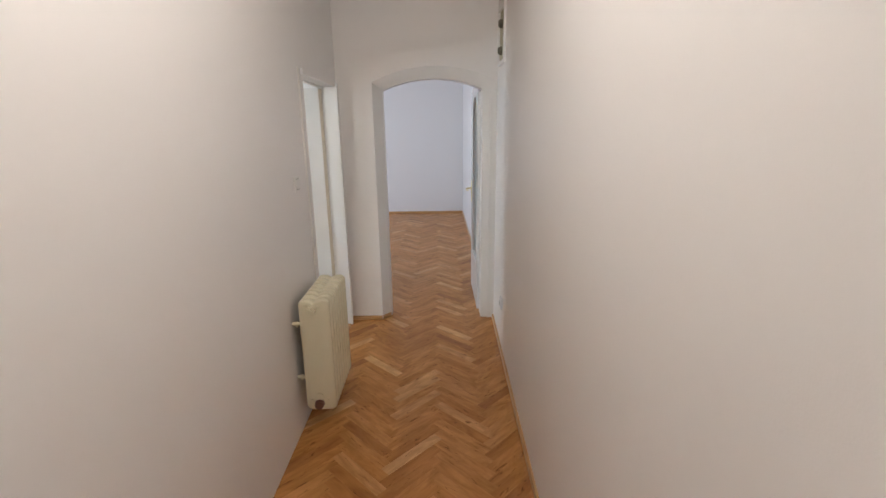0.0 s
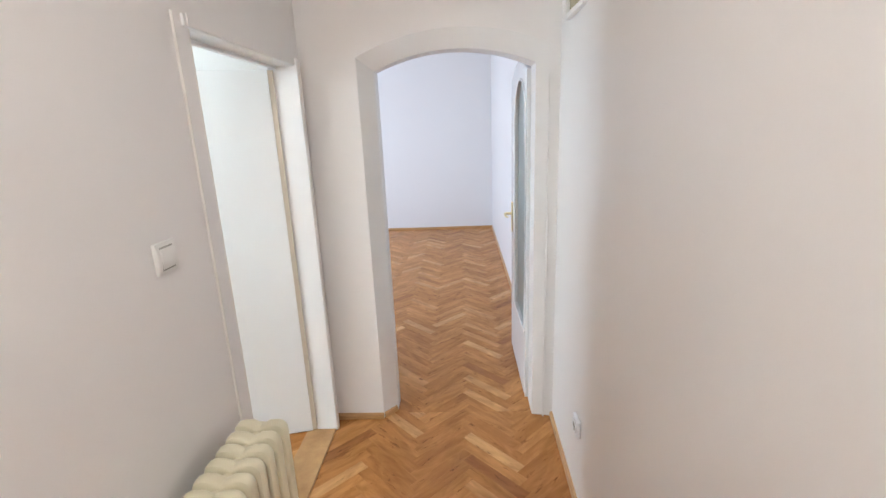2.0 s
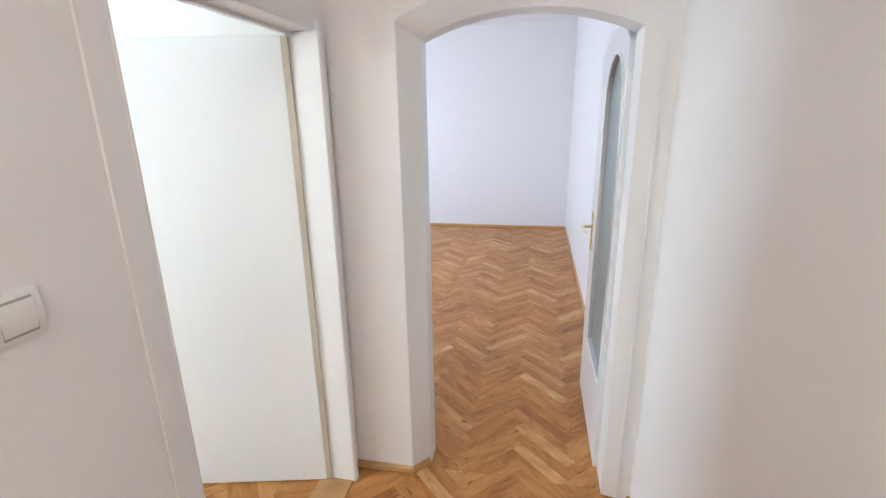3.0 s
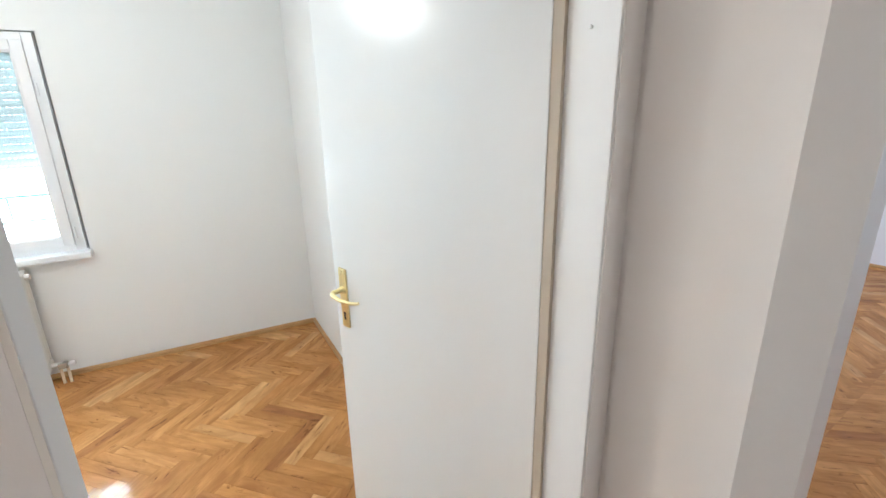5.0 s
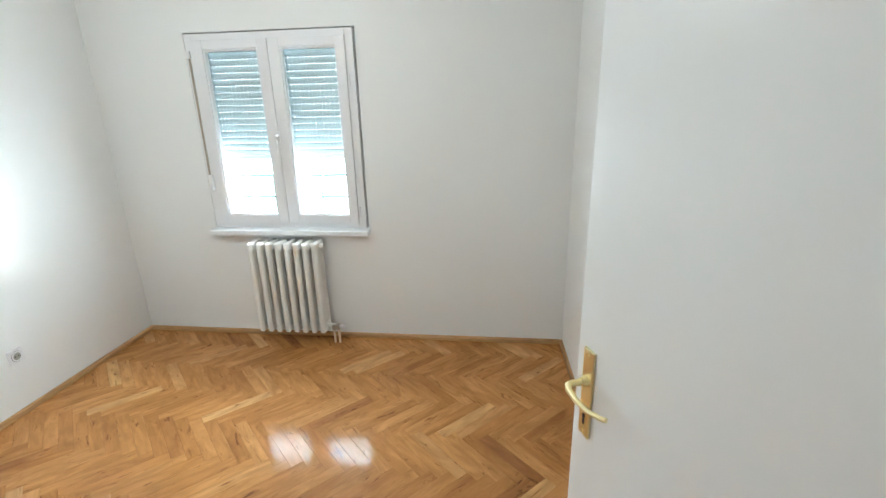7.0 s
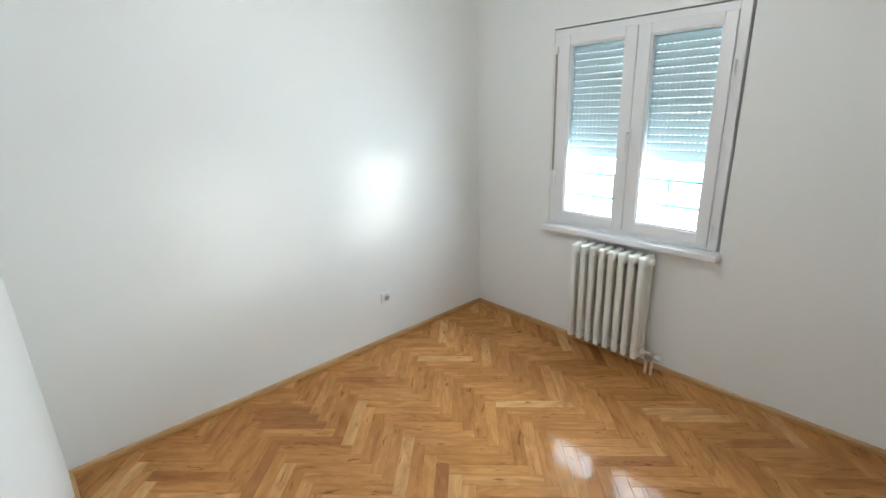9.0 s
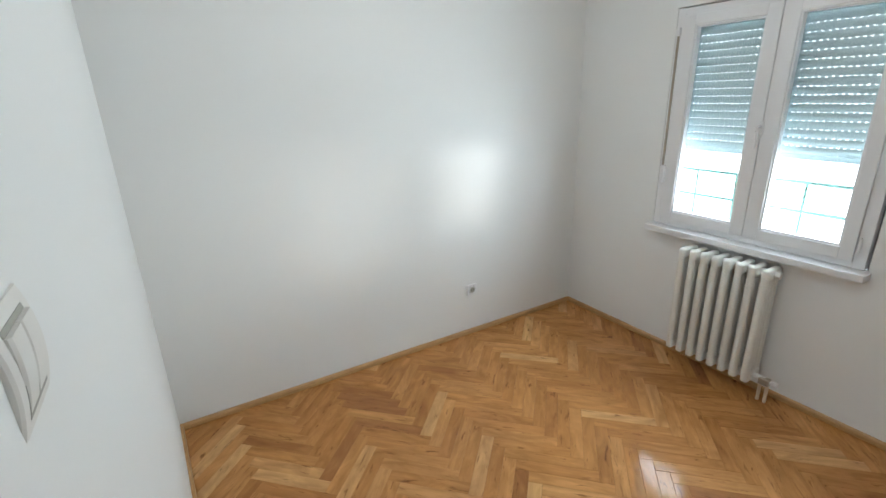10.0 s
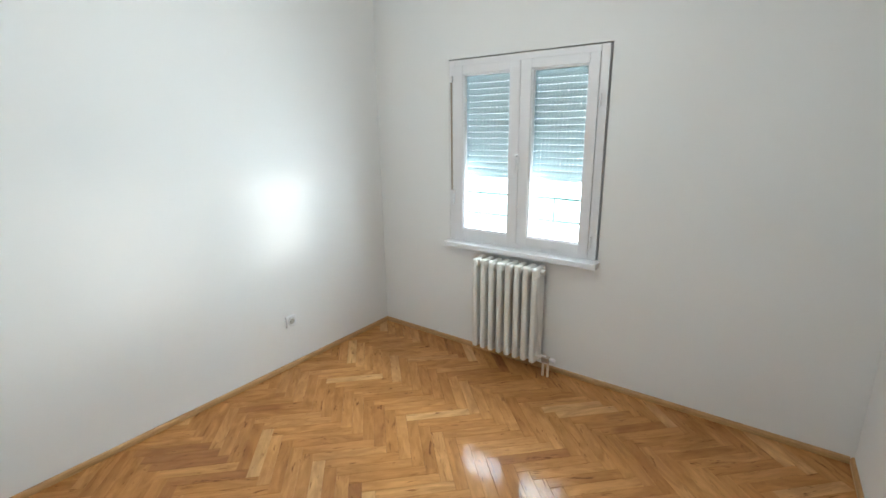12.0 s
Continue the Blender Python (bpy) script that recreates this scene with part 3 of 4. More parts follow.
gl = part("door_leaf", glazed_leaf(), M_DOOR, arch_door, "white enamelled leaf with an arched glass panel")
pts = [(GY0 + 0.031, 0.451)] + arch_curve(GY0 + 0.031, GY1 - 0.246, 1.70, 1.944, 24) + [(GY1 - 0.246, 0.451)]
bm = bmesh.new()
lo = [bm.verts.new((0.518, y, z)) for y, z in pts]
hi = [bm.verts.new((0.523, y, z)) for y, z in pts]
bm.faces.new(lo)
bm.faces.new(hi[::-1])
for i in range(len(pts)):
    bm.faces.new((lo[i], lo[(i + 1) % len(pts)], hi[(i + 1) % len(pts)], hi[i]))
part("pane", bm, M_FROST, gl, "grey-green frosted glass")
bead = [(0.4995, y, z) for y, z in pts] + [(0.4995, *pts[0])]
part("glazing_bead", tube(bmesh.new(), bead, 0.006, 8), M_DOOR, gl)
hy = GY1 - 0.052
bm = boxes((0.495, 0.502, hy - 0.019, hy + 0.019, 0.93, 1.15), bevel=0.003)
part("door_handle", bm, M_BRASS, gl, "brass plate with lever")
bm = tube(bmesh.new(), [(0.496, hy, 1.065), (0.455, hy, 1.065), (0.448, hy - 0.004, 1.064), (0.446, hy - 0.02, 1.062), (0.448, hy - 0.06, 1.056), (0.458, hy - 0.10, 1.056)], [0.009, 0.009, 0.009, 0.008, 0.0075, 0.006], 12)
part("lever", bm, M_BRASS, gl, "bowed brass lever", smooth=True)

# ---- hall radiator: deep cast sections seen end on ----


def rounded_rect(w, h, r, n=4):
    out = []
    for cx, cy, a0 in ((w / 2 - r, h / 2 - r, 0), (-w / 2 + r, h / 2 - r, 90), (-w / 2 + r, -h / 2 + r, 180), (w / 2 - r, -h / 2 + r, 270)):
        for k in range(n + 1):
            a = radians(a0 + 90 * k / n)
            out.append((cx + r * math.cos(a), cy + r * math.sin(a)))
    return out


def hall_section(y):
    """One cast section: a broad flat column with rounded shoulders, thinner at its edges, dipping at the top between two humps."""
    bm = bmesh.new()
    xs0, xs1, z0, z1 = -0.606, -0.439, 0.148, 0.808
    prof = []
    for x, z in rounded_rect(xs1 - xs0, z1 - z0, 0.03, 5):
        X, Z = (xs0 + xs1) / 2 + x, (z0 + z1) / 2 + z
        prof.append((X, Z))
    # dip in the middle of the top edge
    tops = [i for i, p in enumerate(prof) if abs(p[1] - z1) < 1e-6]
    ring = []
    for i, p in enumerate(prof):
        ring.append(p)
        if i == tops[0] if len(tops) == 1 else i == min(tops):
            for f in (0.25, 0.4, 0.5, 0.6, 0.75):
                q = prof[(i + 1) % len(prof)]
                d = 0.014 * math.exp(-((f - 0.5) / 0.16) ** 2)
                ring.append((p[0] + (q[0] - p[0]) * f, p[1] - d))
    cx, cz = (xs0 + xs1) / 2, (z0 + z1) / 2
    levels = [(-0.0225, 0.72, 0.94), (-0.0215, 0.86, 0.968), (-0.0175, 0.96, 0.99), (-0.0085, 1.0, 1.0), (0.0085, 1.0, 1.0), (0.0175, 0.96, 0.99), (0.0215, 0.86, 0.968), (0.0225, 0.72, 0.94)]
    rings = [[bm.verts.new((cx + (x - cx) * sx, y + dy, cz + (z - cz) * sz)) for x, z in ring] for dy, sx, sz in levels]
    n = len(ring)
    for a, b in zip(rings, rings[1:]):
        for i in range(n):
            bm.faces.new((a[i], a[(i + 1) % n], b[(i + 1) % n], b[i]))
    bm.faces.new(rings[0])
    bm.faces.new(rings[-1][::-1])
    return bm


hall_rad = thing("radiator", (-0.53, 2.38, 0.0), "old cream enamelled cast radiator on the hall wall", "radiator")
for i in range(8):
    part("section", hall_section(2.166 + 0.0595 * i), M_CREAM, hall_rad, smooth=True)
for z in (0.235, 0.762):
    part("header_pipe", tube(bmesh.new(), [(-0.53, 2.135, z), (-0.53, 2.615, z)], 0.024, 14), M_CREAM, hall_rad, smooth=True)
bm = tube(bmesh.new(), [(-0.53, 2.118, 0.762), (-0.53, 2.140, 0.762)], [0.021, 0.026], 6)
box(bm, -0.573, -0.487, 2.132, 2.141, 0.773, 0.784, bevel=0.003)
tube(bm, [(-0.53, 2.108, 0.762), (-0.53, 2.120, 0.762)], 0.010, 10)
part("cap", bm, M_CREAM, hall_rad, "cream hexagonal blanking cap")
bm = tube(bmesh.new(), [(-0.53, 2.112, 0.195), (-0.53, 2.140, 0.195)], [0.024, 0.027], 12)
part("plug", bm, M_RUST, hall_rad, "rusty lower plug")
for x in (-0.574, -0.53, -0.486):
    part("boss", tube(bmesh.new(), [(x, 2.134, 0.235 if x == -0.53 else 0.212), (x, 2.1405, 0.235 if x == -0.53 else 0.212)], 0.012, 10), M_CREAM, hall_rad)
for z in (0.335, 0.660):
    for y in (2.185, 2.54):
        bm = tube(bmesh.new(), [(-0.665, y, z), (-0.60, y, z)], 0.010, 10)
        tube(bm, [(-0.632, y, z - 0.002), (-0.622, y, z - 0.002)], 0.017, 10)
        part("bracket", bm, M_CREAM, hall_rad, "cream wall bracket")
bm = tube(bmesh.new(), [(-0.53, 2.60, 0.235), (-0.53, 2.655, 0.235), (-0.535, 2.668, 0.215), (-0.535, 2.668, 0.0)], 0.011, 10)
part("pipe", bm, M_CREAM, hall_rad)

# ---- bedroom radiator: eight sections of four slim columns ----
bed_rad = thing("radiator", (-3.47, 1.68, 0.0), "white enamelled column radiator under the bedroom window", "radiator")
RX = (-3.536, -3.498, -3.460, -3.422)
for i in range(8):
    y = 1.447 + 0.0655 * i
    bm = bmesh.new()
    # heads, humped over the columns
    box(bm, RX[0] - 0.013, RX[-1] + 0.015, y - 0.0205, y + 0.0205, 0.71, 0.775, bevel=0.016, segs=3)
    section = part("section", bm, M_WHITE_RAD, bed_rad, smooth=True)
    bm = boxes((RX[0] - 0.013, RX[-1] + 0.015, y - 0.0205, y + 0.0205, 0.10, 0.165), bevel=0.016, segs=3)
    part("lower_head", bm, M_WHITE_RAD, section, smooth=True)
    for x in RX:
        r = 0.0205 if x == RX[-1] else 0.0155
        bm = tube(bmesh.new(), [(x, y, 0.125), (x, y, 0.16), (x, y, 0.70), (x, y, 0.745)], [0.014, r, r, 0.014], 12)
        part("column", bm, M_WHITE_RAD, section, smooth=True)
for z in (0.135, 0.742):
    part("header_pipe", tube(bmesh.new(), [(-3.479, 1.42, z), (-3.479, 1.935, z)], 0.021, 12), M_WHITE_RAD, bed_rad, smooth=True)
part("cap", tube(bmesh.new(), [(-3.479, 1.93, 0.742), (-3.479, 1.952, 0.742)], [0.022, 0.018], 6), M_WHITE_RAD, bed_rad)
part("bleed_plug", tube(bmesh.new(), [(-3.479, 1.396, 0.135), (-3.479, 1.432, 0.135)], [0.010, 0.018], 10), M_WHITE_RAD, bed_rad)
bm = tube(bmesh.new(), [(-3.479, 1.925, 0.135), (-3.479, 1.985, 0.135)], [0.017, 0.014], 12)
part("union_nut", bm, M_WHITE_RAD, bed_rad)
bm = boxes((-3.494, -3.456, 1.958, 2.012, 0.108, 0.146), bevel=0.006)
valve = part("valve", bm, M_VALVE, bed_rad, "dull nickel twin-pipe valve")
part("valve_head", tube(bmesh.new(), [(-3.475, 2.008, 0.130), (-3.475, 2.022, 0.130), (-3.475, 2.026, 0.130), (-3.475, 2.050, 0.130)], [0.011, 0.011, 0.017, 0.015], 12), M_PVC, valve, "white valve cap")
for y in (1.967, 2.003):
    part("pipe", tube(bmesh.new(), [(-3.475, y, 0.112), (-3.475, y, 0.0)], 0.0085, 10), M_PIPE, bed_rad, "cream-painted copper pipe")
for y in (1.52, 1.84):
    part("bracket", tube(bmesh.new(), [(XW - 0.005, y, 0.70), (-3.535, y, 0.70)], 0.009, 8), M_WHITE_RAD, bed_rad)

# ---- window ----
win = thing("window_1", (XW, 1.69, WZ0), "white plastic double casement window with a half-lowered shutter", "window", "structure")
FX0, FX1 = -3.640, -3.574
fy0, fy1, fz0, fz1 = 1.126, 2.240, 0.846, 2.120
bm = boxes((FX0, FX1, fy0, fy0 + 0.050, fz0, fz1), (FX0, FX1, fy1 - 0.050, fy1, fz0, fz1), (FX0, FX1, fy0 + 0.050, fy1 - 0.050, fz0, fz0 + 0.042), (FX0, FX1, fy0 + 0.050, fy1 - 0.050, fz1 - 0.045, fz1), bevel=0.004)
part("window_frame", bm, M_PVC, win, "white plastic outer frame")


def sash(y0, y1, z0, z1, py0, py1, pz0, pz1):
    x0, x1 = -3.622, -3.560
    bm = boxes((x0, x1, y0, py0, z0, z1), (x0, x1, py1, y1, z0, z1), (x0, x1, py0, py1, z0, pz0), (x0, x1, py0, py1, pz1, z1), bevel=0.005)
    s = part("sash", bm, M_PVC, win, "white plastic casement")
    b = 0.010
    bm = boxes((-3.606, -3.568, py0, py0 + b, pz0, pz1), (-3.606, -3.568, py1 - b, py1, pz0, pz1), (-3.606, -3.568, py0 + b, py1 - b, pz0, pz0 + b), (-3.606, -3.568, py0 + b, py1 - b, pz1 - b, pz1), bevel=0.003)
    part("glazing_bead", bm, M_PVC, s)
    bm = boxes((-3.6015, -3.5995, py0 + 0.002, py1 - 0.002, pz0 + 0.002, pz1 - 0.002))
    g = part("pane", bm, M_GLASS, s, "clear glass pane")
    g.visible_shadow = False
    return s


sash(1.168, 1.687, 0.880, 2.080, 1.248, 1.618, 0.940, 2.022)
s2 = sash(1.690, 2.190, 0.880, 2.080, 1.766, 2.132, 0.940, 2.022)
bm = boxes((-3.560, -3.552, 1.672, 1.700, 1.44, 1.51), bevel=0.003)
part("window_handle", bm, M_PVC, s2, "white window handle")
bm = tube(bmesh.new(), [(-3.553, 1.686, 1.485), (-3.525, 1.686, 1.485), (-3.520, 1.686, 1.478), (-3.520, 1.686, 1.46), (-3.522, 1.686, 1.375)], [0.008, 0.008, 0.009, 0.009, 0.007], 10)
part("lever", bm, M_PVC, s2, smooth=True)
for z in (0.93, 1.78):
    part("hinge", tube(bmesh.new(), [(-3.556, 2.205, z), (-3.556, 2.205, z + 0.07)], 0.007, 8), M_PVC, win)
bm = boxes((XW - 0.02, -3.500, 1.112, 2.268, 0.806, 0.843), bevel=0.006)
part("window_sill", bm, M_PVC, win, "white plastic sill board")
# gap between frame and wall: grey packing whose colour carries the gap's shade
bm = boxes((-3.66, -3.612, fy1 + 0.001, WY1, WZ0, WZ1), (-3.66, -3.612, WY0, WY1, fz1 + 0.001, WZ1))
part("joint", bm, M_JOINT, win, "grey strip for the shaded gap beside the frame")

shutter = thing("roller_shutter", (-3.70, 1.69, 1.32), "half-lowered pale blue-grey slatted roller shutter with light slots", "roller shutter")


def slat(z0, h, slots):
    bm = bmesh.new()
    prof = [(-3.704, 0.0), (-3.699, h * 0.2), (-3.697, h * 0.5), (-3.699, h * 0.8), (-3.704, h), (-3.709, h * 0.8), (-3.711, h * 0.5), (-3.709, h * 0.2)]
    ends = [[bm.verts.new((x, y, z0 + z)) for x, z in prof] for y in (1.16, 2.20)]
    n = len(prof)
    for i in range(n):
        bm.faces.new((ends[0][i], ends[0][(i + 1) % n], ends[1][(i + 1) % n], ends[1][i]))
    bm.faces.new(ends[0])
    bm.faces.new(ends[1][::-1])
    if slots:
        y = 1.165
        while y < 2.19:
            box(bm, -3.708, -3.700, y, y + 0.0135, z0 + h - 0.001, z0 + h + 0.003)
            y += 0.0285
    return bm


PITCH = 0.0422
for i in range(18):
    slots = i < 15
    part("slat", slat(1.3420 + PITCH * i, PITCH - 0.0014 if slots else PITCH + 0.003, slots), M_SHUTTER, shutter, smooth=True)
part("end_bar", boxes((-3.712, -3.696, 1.16, 2.20, 1.314, 1.3415), bevel=0.004), M_SHUTTER, shutter, "plain end bar of the shutter")
for y in (1.128, 2.196):
    part("guide_rail", boxes((-3.735, -3.675, y, y + 0.026, WZ0, WZ1), bevel=0.003), M_SHUTTER, shutter)
strap = thing("shutter_strap", (-3.56, 1.145, 1.17), "woven shutter strap with a white winder box beside the window", "shutter strap")
part("strap", boxes((-3.5715, -3.5685, 1.139, 1.153, 1.21, 1.985)), M_STRAP, strap, "grey-brown woven strap")
part("strap_guide", boxes((-3.574, -3.556, 1.134, 1.160, 1.975, 2.02), bevel=0.004), M_PVC, strap)
part("winder_box", boxes((-3.574, -3.535, 1.148, 1.180, 1.115, 1.228), bevel=0.010, segs=3), M_PVC, strap, "white rounded winder box")

# ---- switches, sockets, meter box ----


def on_wall(name, base, turn, label, category):
    """A fitting whose own axes are: x along the wall, y out of it, z up."""
    return thing(name, base, label, category, turn=turn)


def bowed(x0, x1, z0, z1, lift, rise, half=0.042, n=10):
    """A plate whose front is bowed out between its upper and lower edge."""
    bm = bmesh.new()
    rows = []
    for i in range(n + 1):
        z = z0 + (z1 - z0) * i / n
        y = lift + rise * (1 - (z / half) ** 2)
        rows.append([bm.verts.new(c) for c in ((x0, 0.0, z), (x0, y - 0.002, z), (x0 + 0.002, y, z), (x1 - 0.002, y, z), (x1, y - 0.002, z), (x1, 0.0, z))])
    for p, q in zip(rows, rows[1:]):
        for k in range(5):
            bm.faces.new((p[k], p[k + 1], q[k + 1], q[k]))
    bm.faces.new(rows[0][::-1])
    bm.faces.new(rows[-1])
    return bm


def switch(base, turn, rockers, label):
    t = on_wall("light_switch", base, turn, label, "light switch")
    part("plate", bowed(-0.042, 0.042, -0.042, 0.042, 0.007, 0.006), M_PLASTIC, t, local=True)
    part("recess", bowed(-0.0295, 0.0295, -0.0315, 0.0315, 0.0074, 0.006), M_RECESS, t, "pale grey strips beside the rocker", local=True)
    w = 0.057 / rockers
    for i in range(rockers):
        x = -0.0285 + w * i
        bm = bowed(x + 0.0004, x + w - 0.0004, -0.027, 0.027, 0.0092, 0.006)
        for v in bm.verts:
            if v.co.y > 0.005:
                v.co.y += v.co.z * 0.06
        part("rocker", bm, M_PLASTIC, t, local=True)
    return t


def socket(base, turn, label):
    t = on_wall("wall_socket", base, turn, label, "socket")
    part("plate", boxes((-0.041, 0.041, 0.0, 0.016, -0.041, 0.041), bevel=0.005), M_PVC, t, local=True)
    part("gap", tube(bmesh.new(), [(0, 0.015, 0), (0, 0.0164, 0)], 0.0315, 28), M_GREY, t, "grey disc coloured as the shadow gap round the insert", local=True)
    bm = bmesh.new()
    rings = [[bm.verts.new((q * math.cos(2 * math.pi * k / 28), y, q * math.sin(2 * math.pi * k / 28))) for k in range(28)] for q, y in ((0.0295, 0.015), (0.0295, 0.019), (0.0275, 0.020), (0.0225, 0.020), (0.0215, 0.0168))]
    for p, q in zip(rings, rings[1:]):
        for k in range(28):
            bm.faces.new((p[k], p[(k + 1) % 28], q[(k + 1) % 28], q[k]))
    part("insert_rim", bm, M_PVC, t, local=True)
    part("well", tube(bmesh.new(), [(0, 0.015, 0), (0, 0.0172, 0)], 0.0215, 24), M_RECESS, t, "darker shallow well, shade put in its colour", local=True)
    for x in (-0.0095, 0.0095):
        part("pin_hole", tube(bmesh.new(), [(x, 0.0168, 0), (x, 0.0178, 0)], 0.0036, 8), M_DARK, t, local=True)
    for z in (-0.019, 0.019):
        part("earth_clip", boxes((-0.003, 0.003, 0.0165, 0.0195, z - 0.0035, z + 0.0035)), M_VALVE, t, local=True)
    return t


switch((-0.654, 2.476, 1.386), -90, 1, "cream single rocker light switch beside the bedroom door")
room_switch = switch((-0.7305, 2.562, 1.530), 90, 2, "white double rocker light switch inside the bedroom door")
south_socket = socket((-2.575, YS, 0.350), 0, "white wall socket low on the bedroom wall")
socket((0.621, 3.105, 0.400), 91, "white wall socket low on the hall wall")
socket((XE, 5.423, 0.371), 90, "white wall socket low on the living room wall")
north_socket = socket((-2.42, YN + 0.031, 0.35), 178, "white wall socket behind the bedroom door")
t = on_wall("wall_plate", (-1.385, YF, 1.375), 180, "small white blank plate on the living room wall", "wall plate")
part("plate", boxes((-0.04, 0.04, 0.0, 0.012, -0.025, 0.025), bevel=0.004), M_PLASTIC, t, local=True)
part("button", boxes((-0.012, 0.012, 0.011, 0.015, -0.012, 0.012), bevel=0.003), M_PVC, t, local=True)

meter = on_wall("meter_box", (0.632, 3.395, 2.12), 91, "yellowed cream fuse box high on the hall wall", "fuse box")
W2 = 0.145
bm = boxes((-W2, -W2 + 0.022, 0, 0.022, 0, 0.385), (W2 - 0.022, W2, 0, 0.022, 0, 0.385), (-W2 + 0.022, W2 - 0.022, 0, 0.022, 0, 0.022), (-W2 + 0.022, W2 - 0.022, 0, 0.022, 0.363, 0.385), bevel=0.003)
part("box_frame", bm, M_CASING, meter, "cream painted frame", local=True)
part("panel", boxes((-W2 + 0.022, W2 - 0.022, 0.001, 0.006, 0.022, 0.363)), M_OLIVE, meter, "yellowed olive panel", local=True)
for z in (0.095, 0.275):
    bm = tube(bmesh.new(), [(0.03, 0.006, z), (0.03, 0.024, z), (0.03, 0.034, z)], [0.030, 0.028, 0.018], 16)
    part("fuse", bm, M_FUSE, meter, "dark round fuse", local=True)
part("label_strip", boxes((-0.09, -0.02, 0.0058, 0.0075, 0.16, 0.20)), M_PLASTIC, meter, local=True)

# ---- lamps ----
pend = thing("pendant_lamp", (PX, PY, PZ), "lit opal glass pendant lamp hanging from the bedroom ceiling", "lamp")
part("cord", tube(bmesh.new(), [(PX, PY, CEIL - 0.02), (PX, PY, PZ + 0.10)], 0.003, 8), M_CORD, pend)
part("ceiling_rose", lathe(bmesh.new(), (PX, PY, CEIL - 0.05), [(0.02, 0), (0.045, 0.012), (0.05, 0.05)]), M_PLASTIC, pend, smooth=True)
part("lamp_holder", lathe(bmesh.new(), (PX, PY, PZ + 0.05), [(0.021, 0), (0.023, 0.012), (0.019, 0.05), (0.008, 0.06)]), M_PLASTIC, pend, smooth=True)
bulb = part("bulb", lathe(bmesh.new(), (PX, PY, PZ - 0.13), [(0.01, 0), (0.045, 0.008), (0.078, 0.032), (0.095, 0.075), (0.092, 0.12), (0.065, 0.165), (0.022, 0.185)]), M_BULB, pend, "glowing opal bulb", smooth=True)
bulb.visible_shadow = False
hl = thing("ceiling_lamp", (0.0, HALL_Y, CEIL), "lit round opal ceiling lamp in the hall", "lamp")
part("base", lathe(bmesh.new(), (0, HALL_Y, CEIL - 0.03), [(0.10, 0), (0.11, 0.03)]), M_PLASTIC, hl, smooth=True)
sh = part("shade", lathe(bmesh.new(), (0, HALL_Y, CEIL - 0.145), [(0.02, 0), (0.07, 0.012), (0.11, 0.045), (0.125, 0.085), (0.115, 0.115)]), M_BULB, hl, "glowing opal glass shade", smooth=True)
sh.visible_shadow = False

# ---- outside the window ----
structure("ground", boxes((-60, XW - 0.3, -40, 40, -0.35, -0.25)), M_GROUND, "pale sunlit paving outside", "ground")
fence = thing("window_grille", (-3.77, 1.689, 0.84), "thin dark green metal grille outside the window", "grille")
for z in (1.02, 1.178):
    part("rail", boxes((-3.775, -3.765, WY0, WY1, z, z + 0.020), bevel=0.002), M_RAIL, fence)
for y in (1.26, 1.50, 1.86, 2.08):
    part("bar", boxes((-3.774, -3.766, y, y + 0.016, WZ0, 1.178), bevel=0.002), M_RAIL, fence)

# ---- parquet strips ----

NW, SL = 6, 0.382
SW = SL / NW


def clip(poly, region):
    """Cuts a convex polygon to a rectangle (x0, x1, y0, y1)."""
    for axis, lim, sign in ((0, region[0], 1), (0, region[1], -1), (1, region[2], 1), (1, region[3], -1)):
        out = []
        for i, p in enumerate(poly):
            q = poly[(i + 1) % len(poly)]
            dp, dq = sign * (p[axis] - lim), sign * (q[axis] - lim)
            if dp >= 0:
                out.append(p)
            if (dp > 0 > dq) or (dp < 0 < dq):
                f = dp / (dp - dq)
                out.append(tuple(p[k] + (q[k] - p[k]) * f for k in range(len(p))))
        poly = out
        if len(poly) < 3:
            return []
    return poly


def strip_mesh():
    """One whole strip, its long axis along x, centred, with eased top edges."""
    bm = bmesh.new()
    g, c = 0.0003, 0.0006
    l, w = SL / 2 - g, SW / 2 - g
    rings = [[bm.verts.new((sx * (l - k), sy * (w - k), z)) for sx, sy in ((-1, -1), (1, -1), (1, 1), (-1, 1))] for k, z in ((0, -0.004), (0, -c * 0.7), (c, 0.0))]
    for a, b in zip(rings, rings[1:]):
        for i in range(4):
            bm.faces.new((a[i], a[(i + 1) % 4], b[(i + 1) % 4], b[i]))
    bm.faces.new(rings[2])
    uv = bm.loops.layers.uv.new("UVMap")
    for f in bm.faces:
        for lp in f.loops:
            lp[uv].uv = (lp.vert.co.x, lp.vert.co.y)
    me = bpy.data.meshes.new("strip")
    bm.to_mesh(me)
    bm.free()
    me.materials.append(M_FLOOR)
    return me


STRIP = strip_mesh()


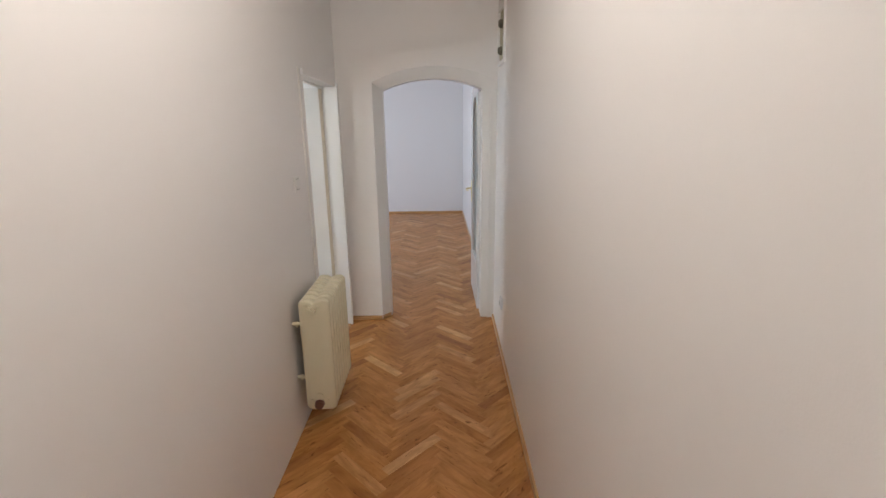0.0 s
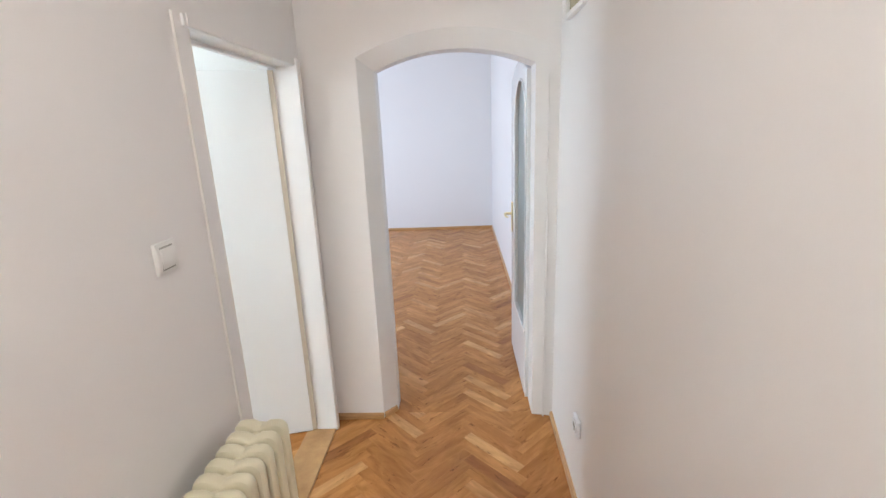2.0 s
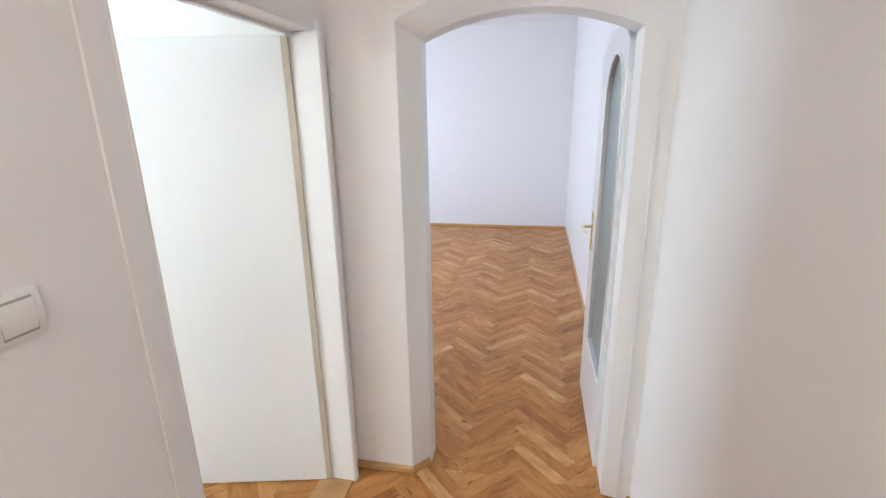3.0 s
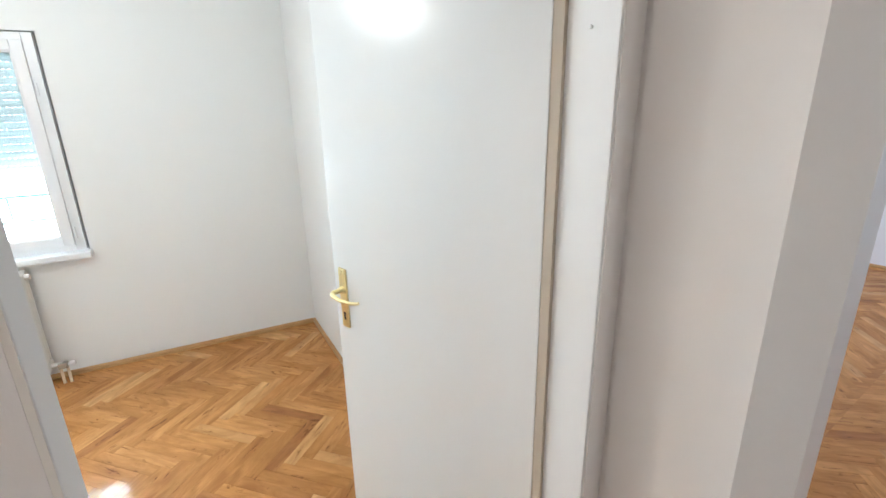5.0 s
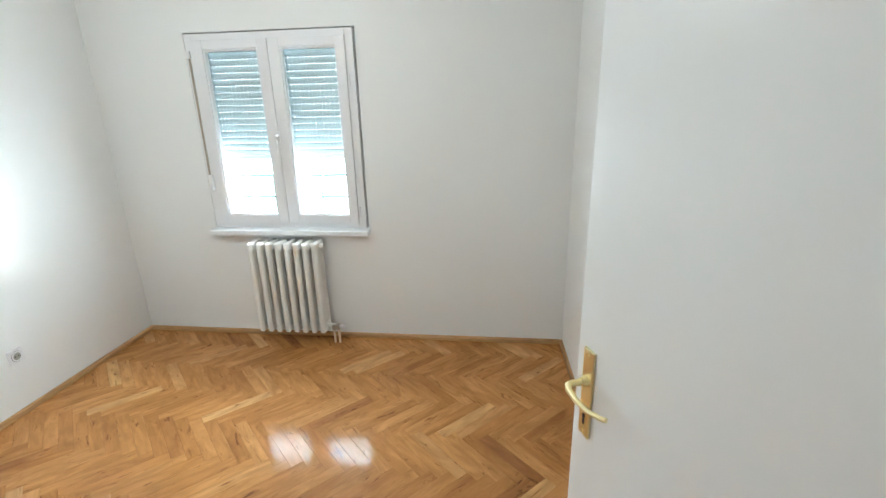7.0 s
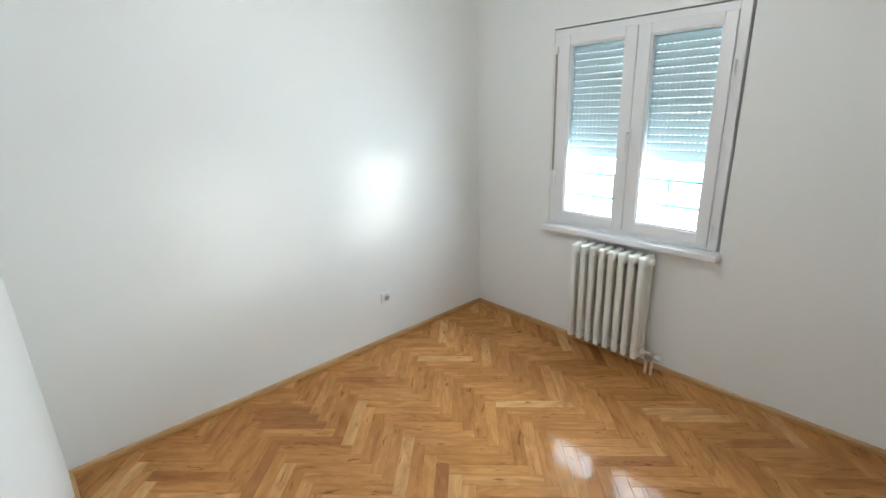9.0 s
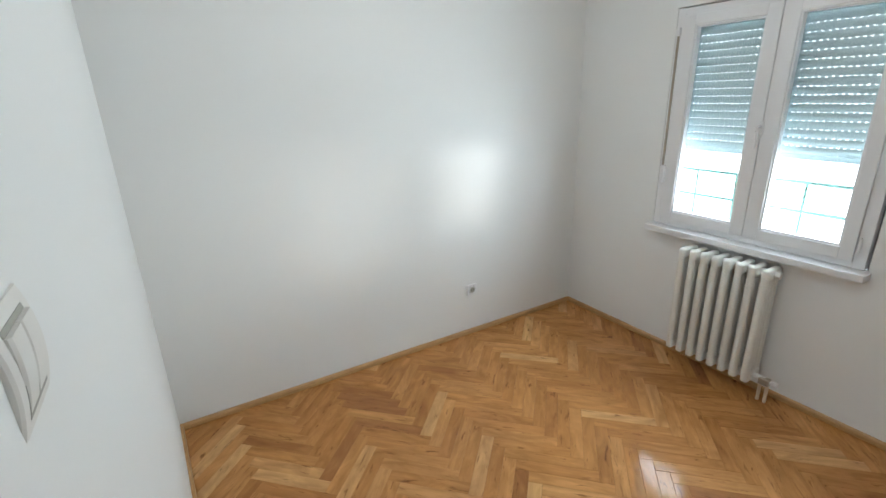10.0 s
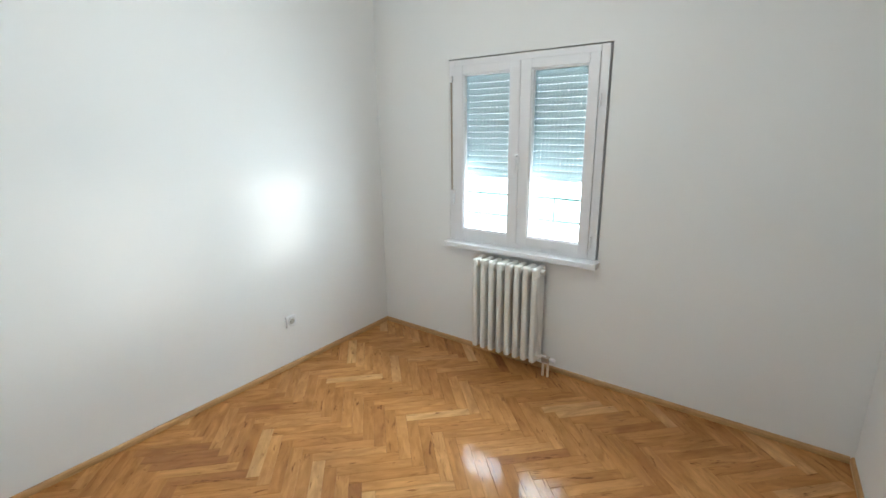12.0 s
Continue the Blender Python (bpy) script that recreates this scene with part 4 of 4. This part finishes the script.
def lay(floor, region, peak, stretch):
    """Herringbone over a rectangle; whole strips within the stretch are parts, the rest one mesh. peak: x of a ridge of the zigzag."""
    r2 = math.sqrt(0.5)
    ox = peak - (NW - 0.5) * SW * r2
    x0, x1, y0, y1 = region
    verts, faces, uvs = [], [], []
    count = 0
    rng = random.Random(5)
    span = int((max(abs(x0 - ox), abs(x1 - ox)) + max(abs(y0), abs(y1))) / SW) + 40
    for b in range(-span, span):
        for j in range(-span // (2 * NW) - 2, span // (2 * NW) + 3):
            a = b + 2 * NW * j
            for ca, cb, turn in ((a + NW / 2, b + 0.5, 45), (a + NW + 0.5, None, 135)):
                if cb is None:
                    xa = a + NW
                    ya = xa - 2 * NW + 1 - 2 * NW * j
                    cb = ya + NW / 2
                wx, wy = ox + (ca - cb) * SW * r2, (ca + cb) * SW * r2
                if not (x0 - 0.25 < wx < x1 + 0.25 and y0 - 0.25 < wy < y1 + 0.25):
                    continue
                co, si = math.cos(radians(turn)), math.sin(radians(turn))
                g = 0.0004
                quad = []
                for u, v in ((-SL / 2 + g, -SW / 2 + g), (SL / 2 - g, -SW / 2 + g), (SL / 2 - g, SW / 2 - g), (-SL / 2 + g, SW / 2 - g)):
                    quad.append((wx + u * co - v * si, wy + u * si + v * co, u, v))
                inside = all(x0 <= p[0] <= x1 and y0 <= p[1] <= y1 for p in quad)
                dz = rng.uniform(-0.0004, 0.0)
                if inside and stretch and stretch[0] < wx < stretch[1] and stretch[2] < wy < stretch[3] and count < 300:
                    ob = new("strip", STRIP)
                    ob.parent = floor
                    ob.matrix_world = pose(wx, wy, dz, rng.uniform(-0.10, 0.10), rng.uniform(-0.05, 0.05), turn + (180 if rng.random() < 0.5 else 0))
                    count += 1
                    continue
                quad = clip(quad, region)
                if not quad:
                    continue
                n, k = len(quad), len(verts)
                verts += [(p[0], p[1], dz) for p in quad] + [(p[0], p[1], -0.004) for p in quad]
                faces.append(list(range(k, k + n)))
                uvs += [(p[2], p[3]) for p in quad]
                for i in range(n):
                    m = (i + 1) % n
                    faces.append([k + i, k + n + i, k + n + m, k + m])
                    uvs += [quad[i][2:], quad[i][2:], quad[m][2:], quad[m][2:]]
    me = bpy.data.meshes.new("strips")
    me.from_pydata(verts, [], faces)
    layer = me.uv_layers.new(name="UVMap")
    layer.data.foreach_set("uv", [c for p in uvs for c in p])
    me.materials.append(M_FLOOR)
    ob = new("strips", me)
    ob.parent = floor
    tagged(ob, kind="stuff")


lay(floor_hall, (-0.652, 0.66, -1.4, 3.80), 0.13, (-0.7, 0.7, 0.8, 3.9))
lay(floor_living, (-0.62, XE, 3.80, YF), 0.13, (-0.62, 0.7, 3.8, 6.4))
lay(floor_living, (XLW, -0.62, 4.38, YF), 0.13, None)
lay(floor_bedroom, (XW, -0.655, YS, 3.70), -2.83, (-3.5, -0.9, 0.5, 3.5))

# ---- the bedroom's turn ----
for ob in BEDROOM + [bed_rad, win, shutter, strap, room_switch, south_socket, north_socket, pend, fence]:
    ob.matrix_world = SKEW @ (PLACE[ob] if ob.type == "EMPTY" else Matrix())
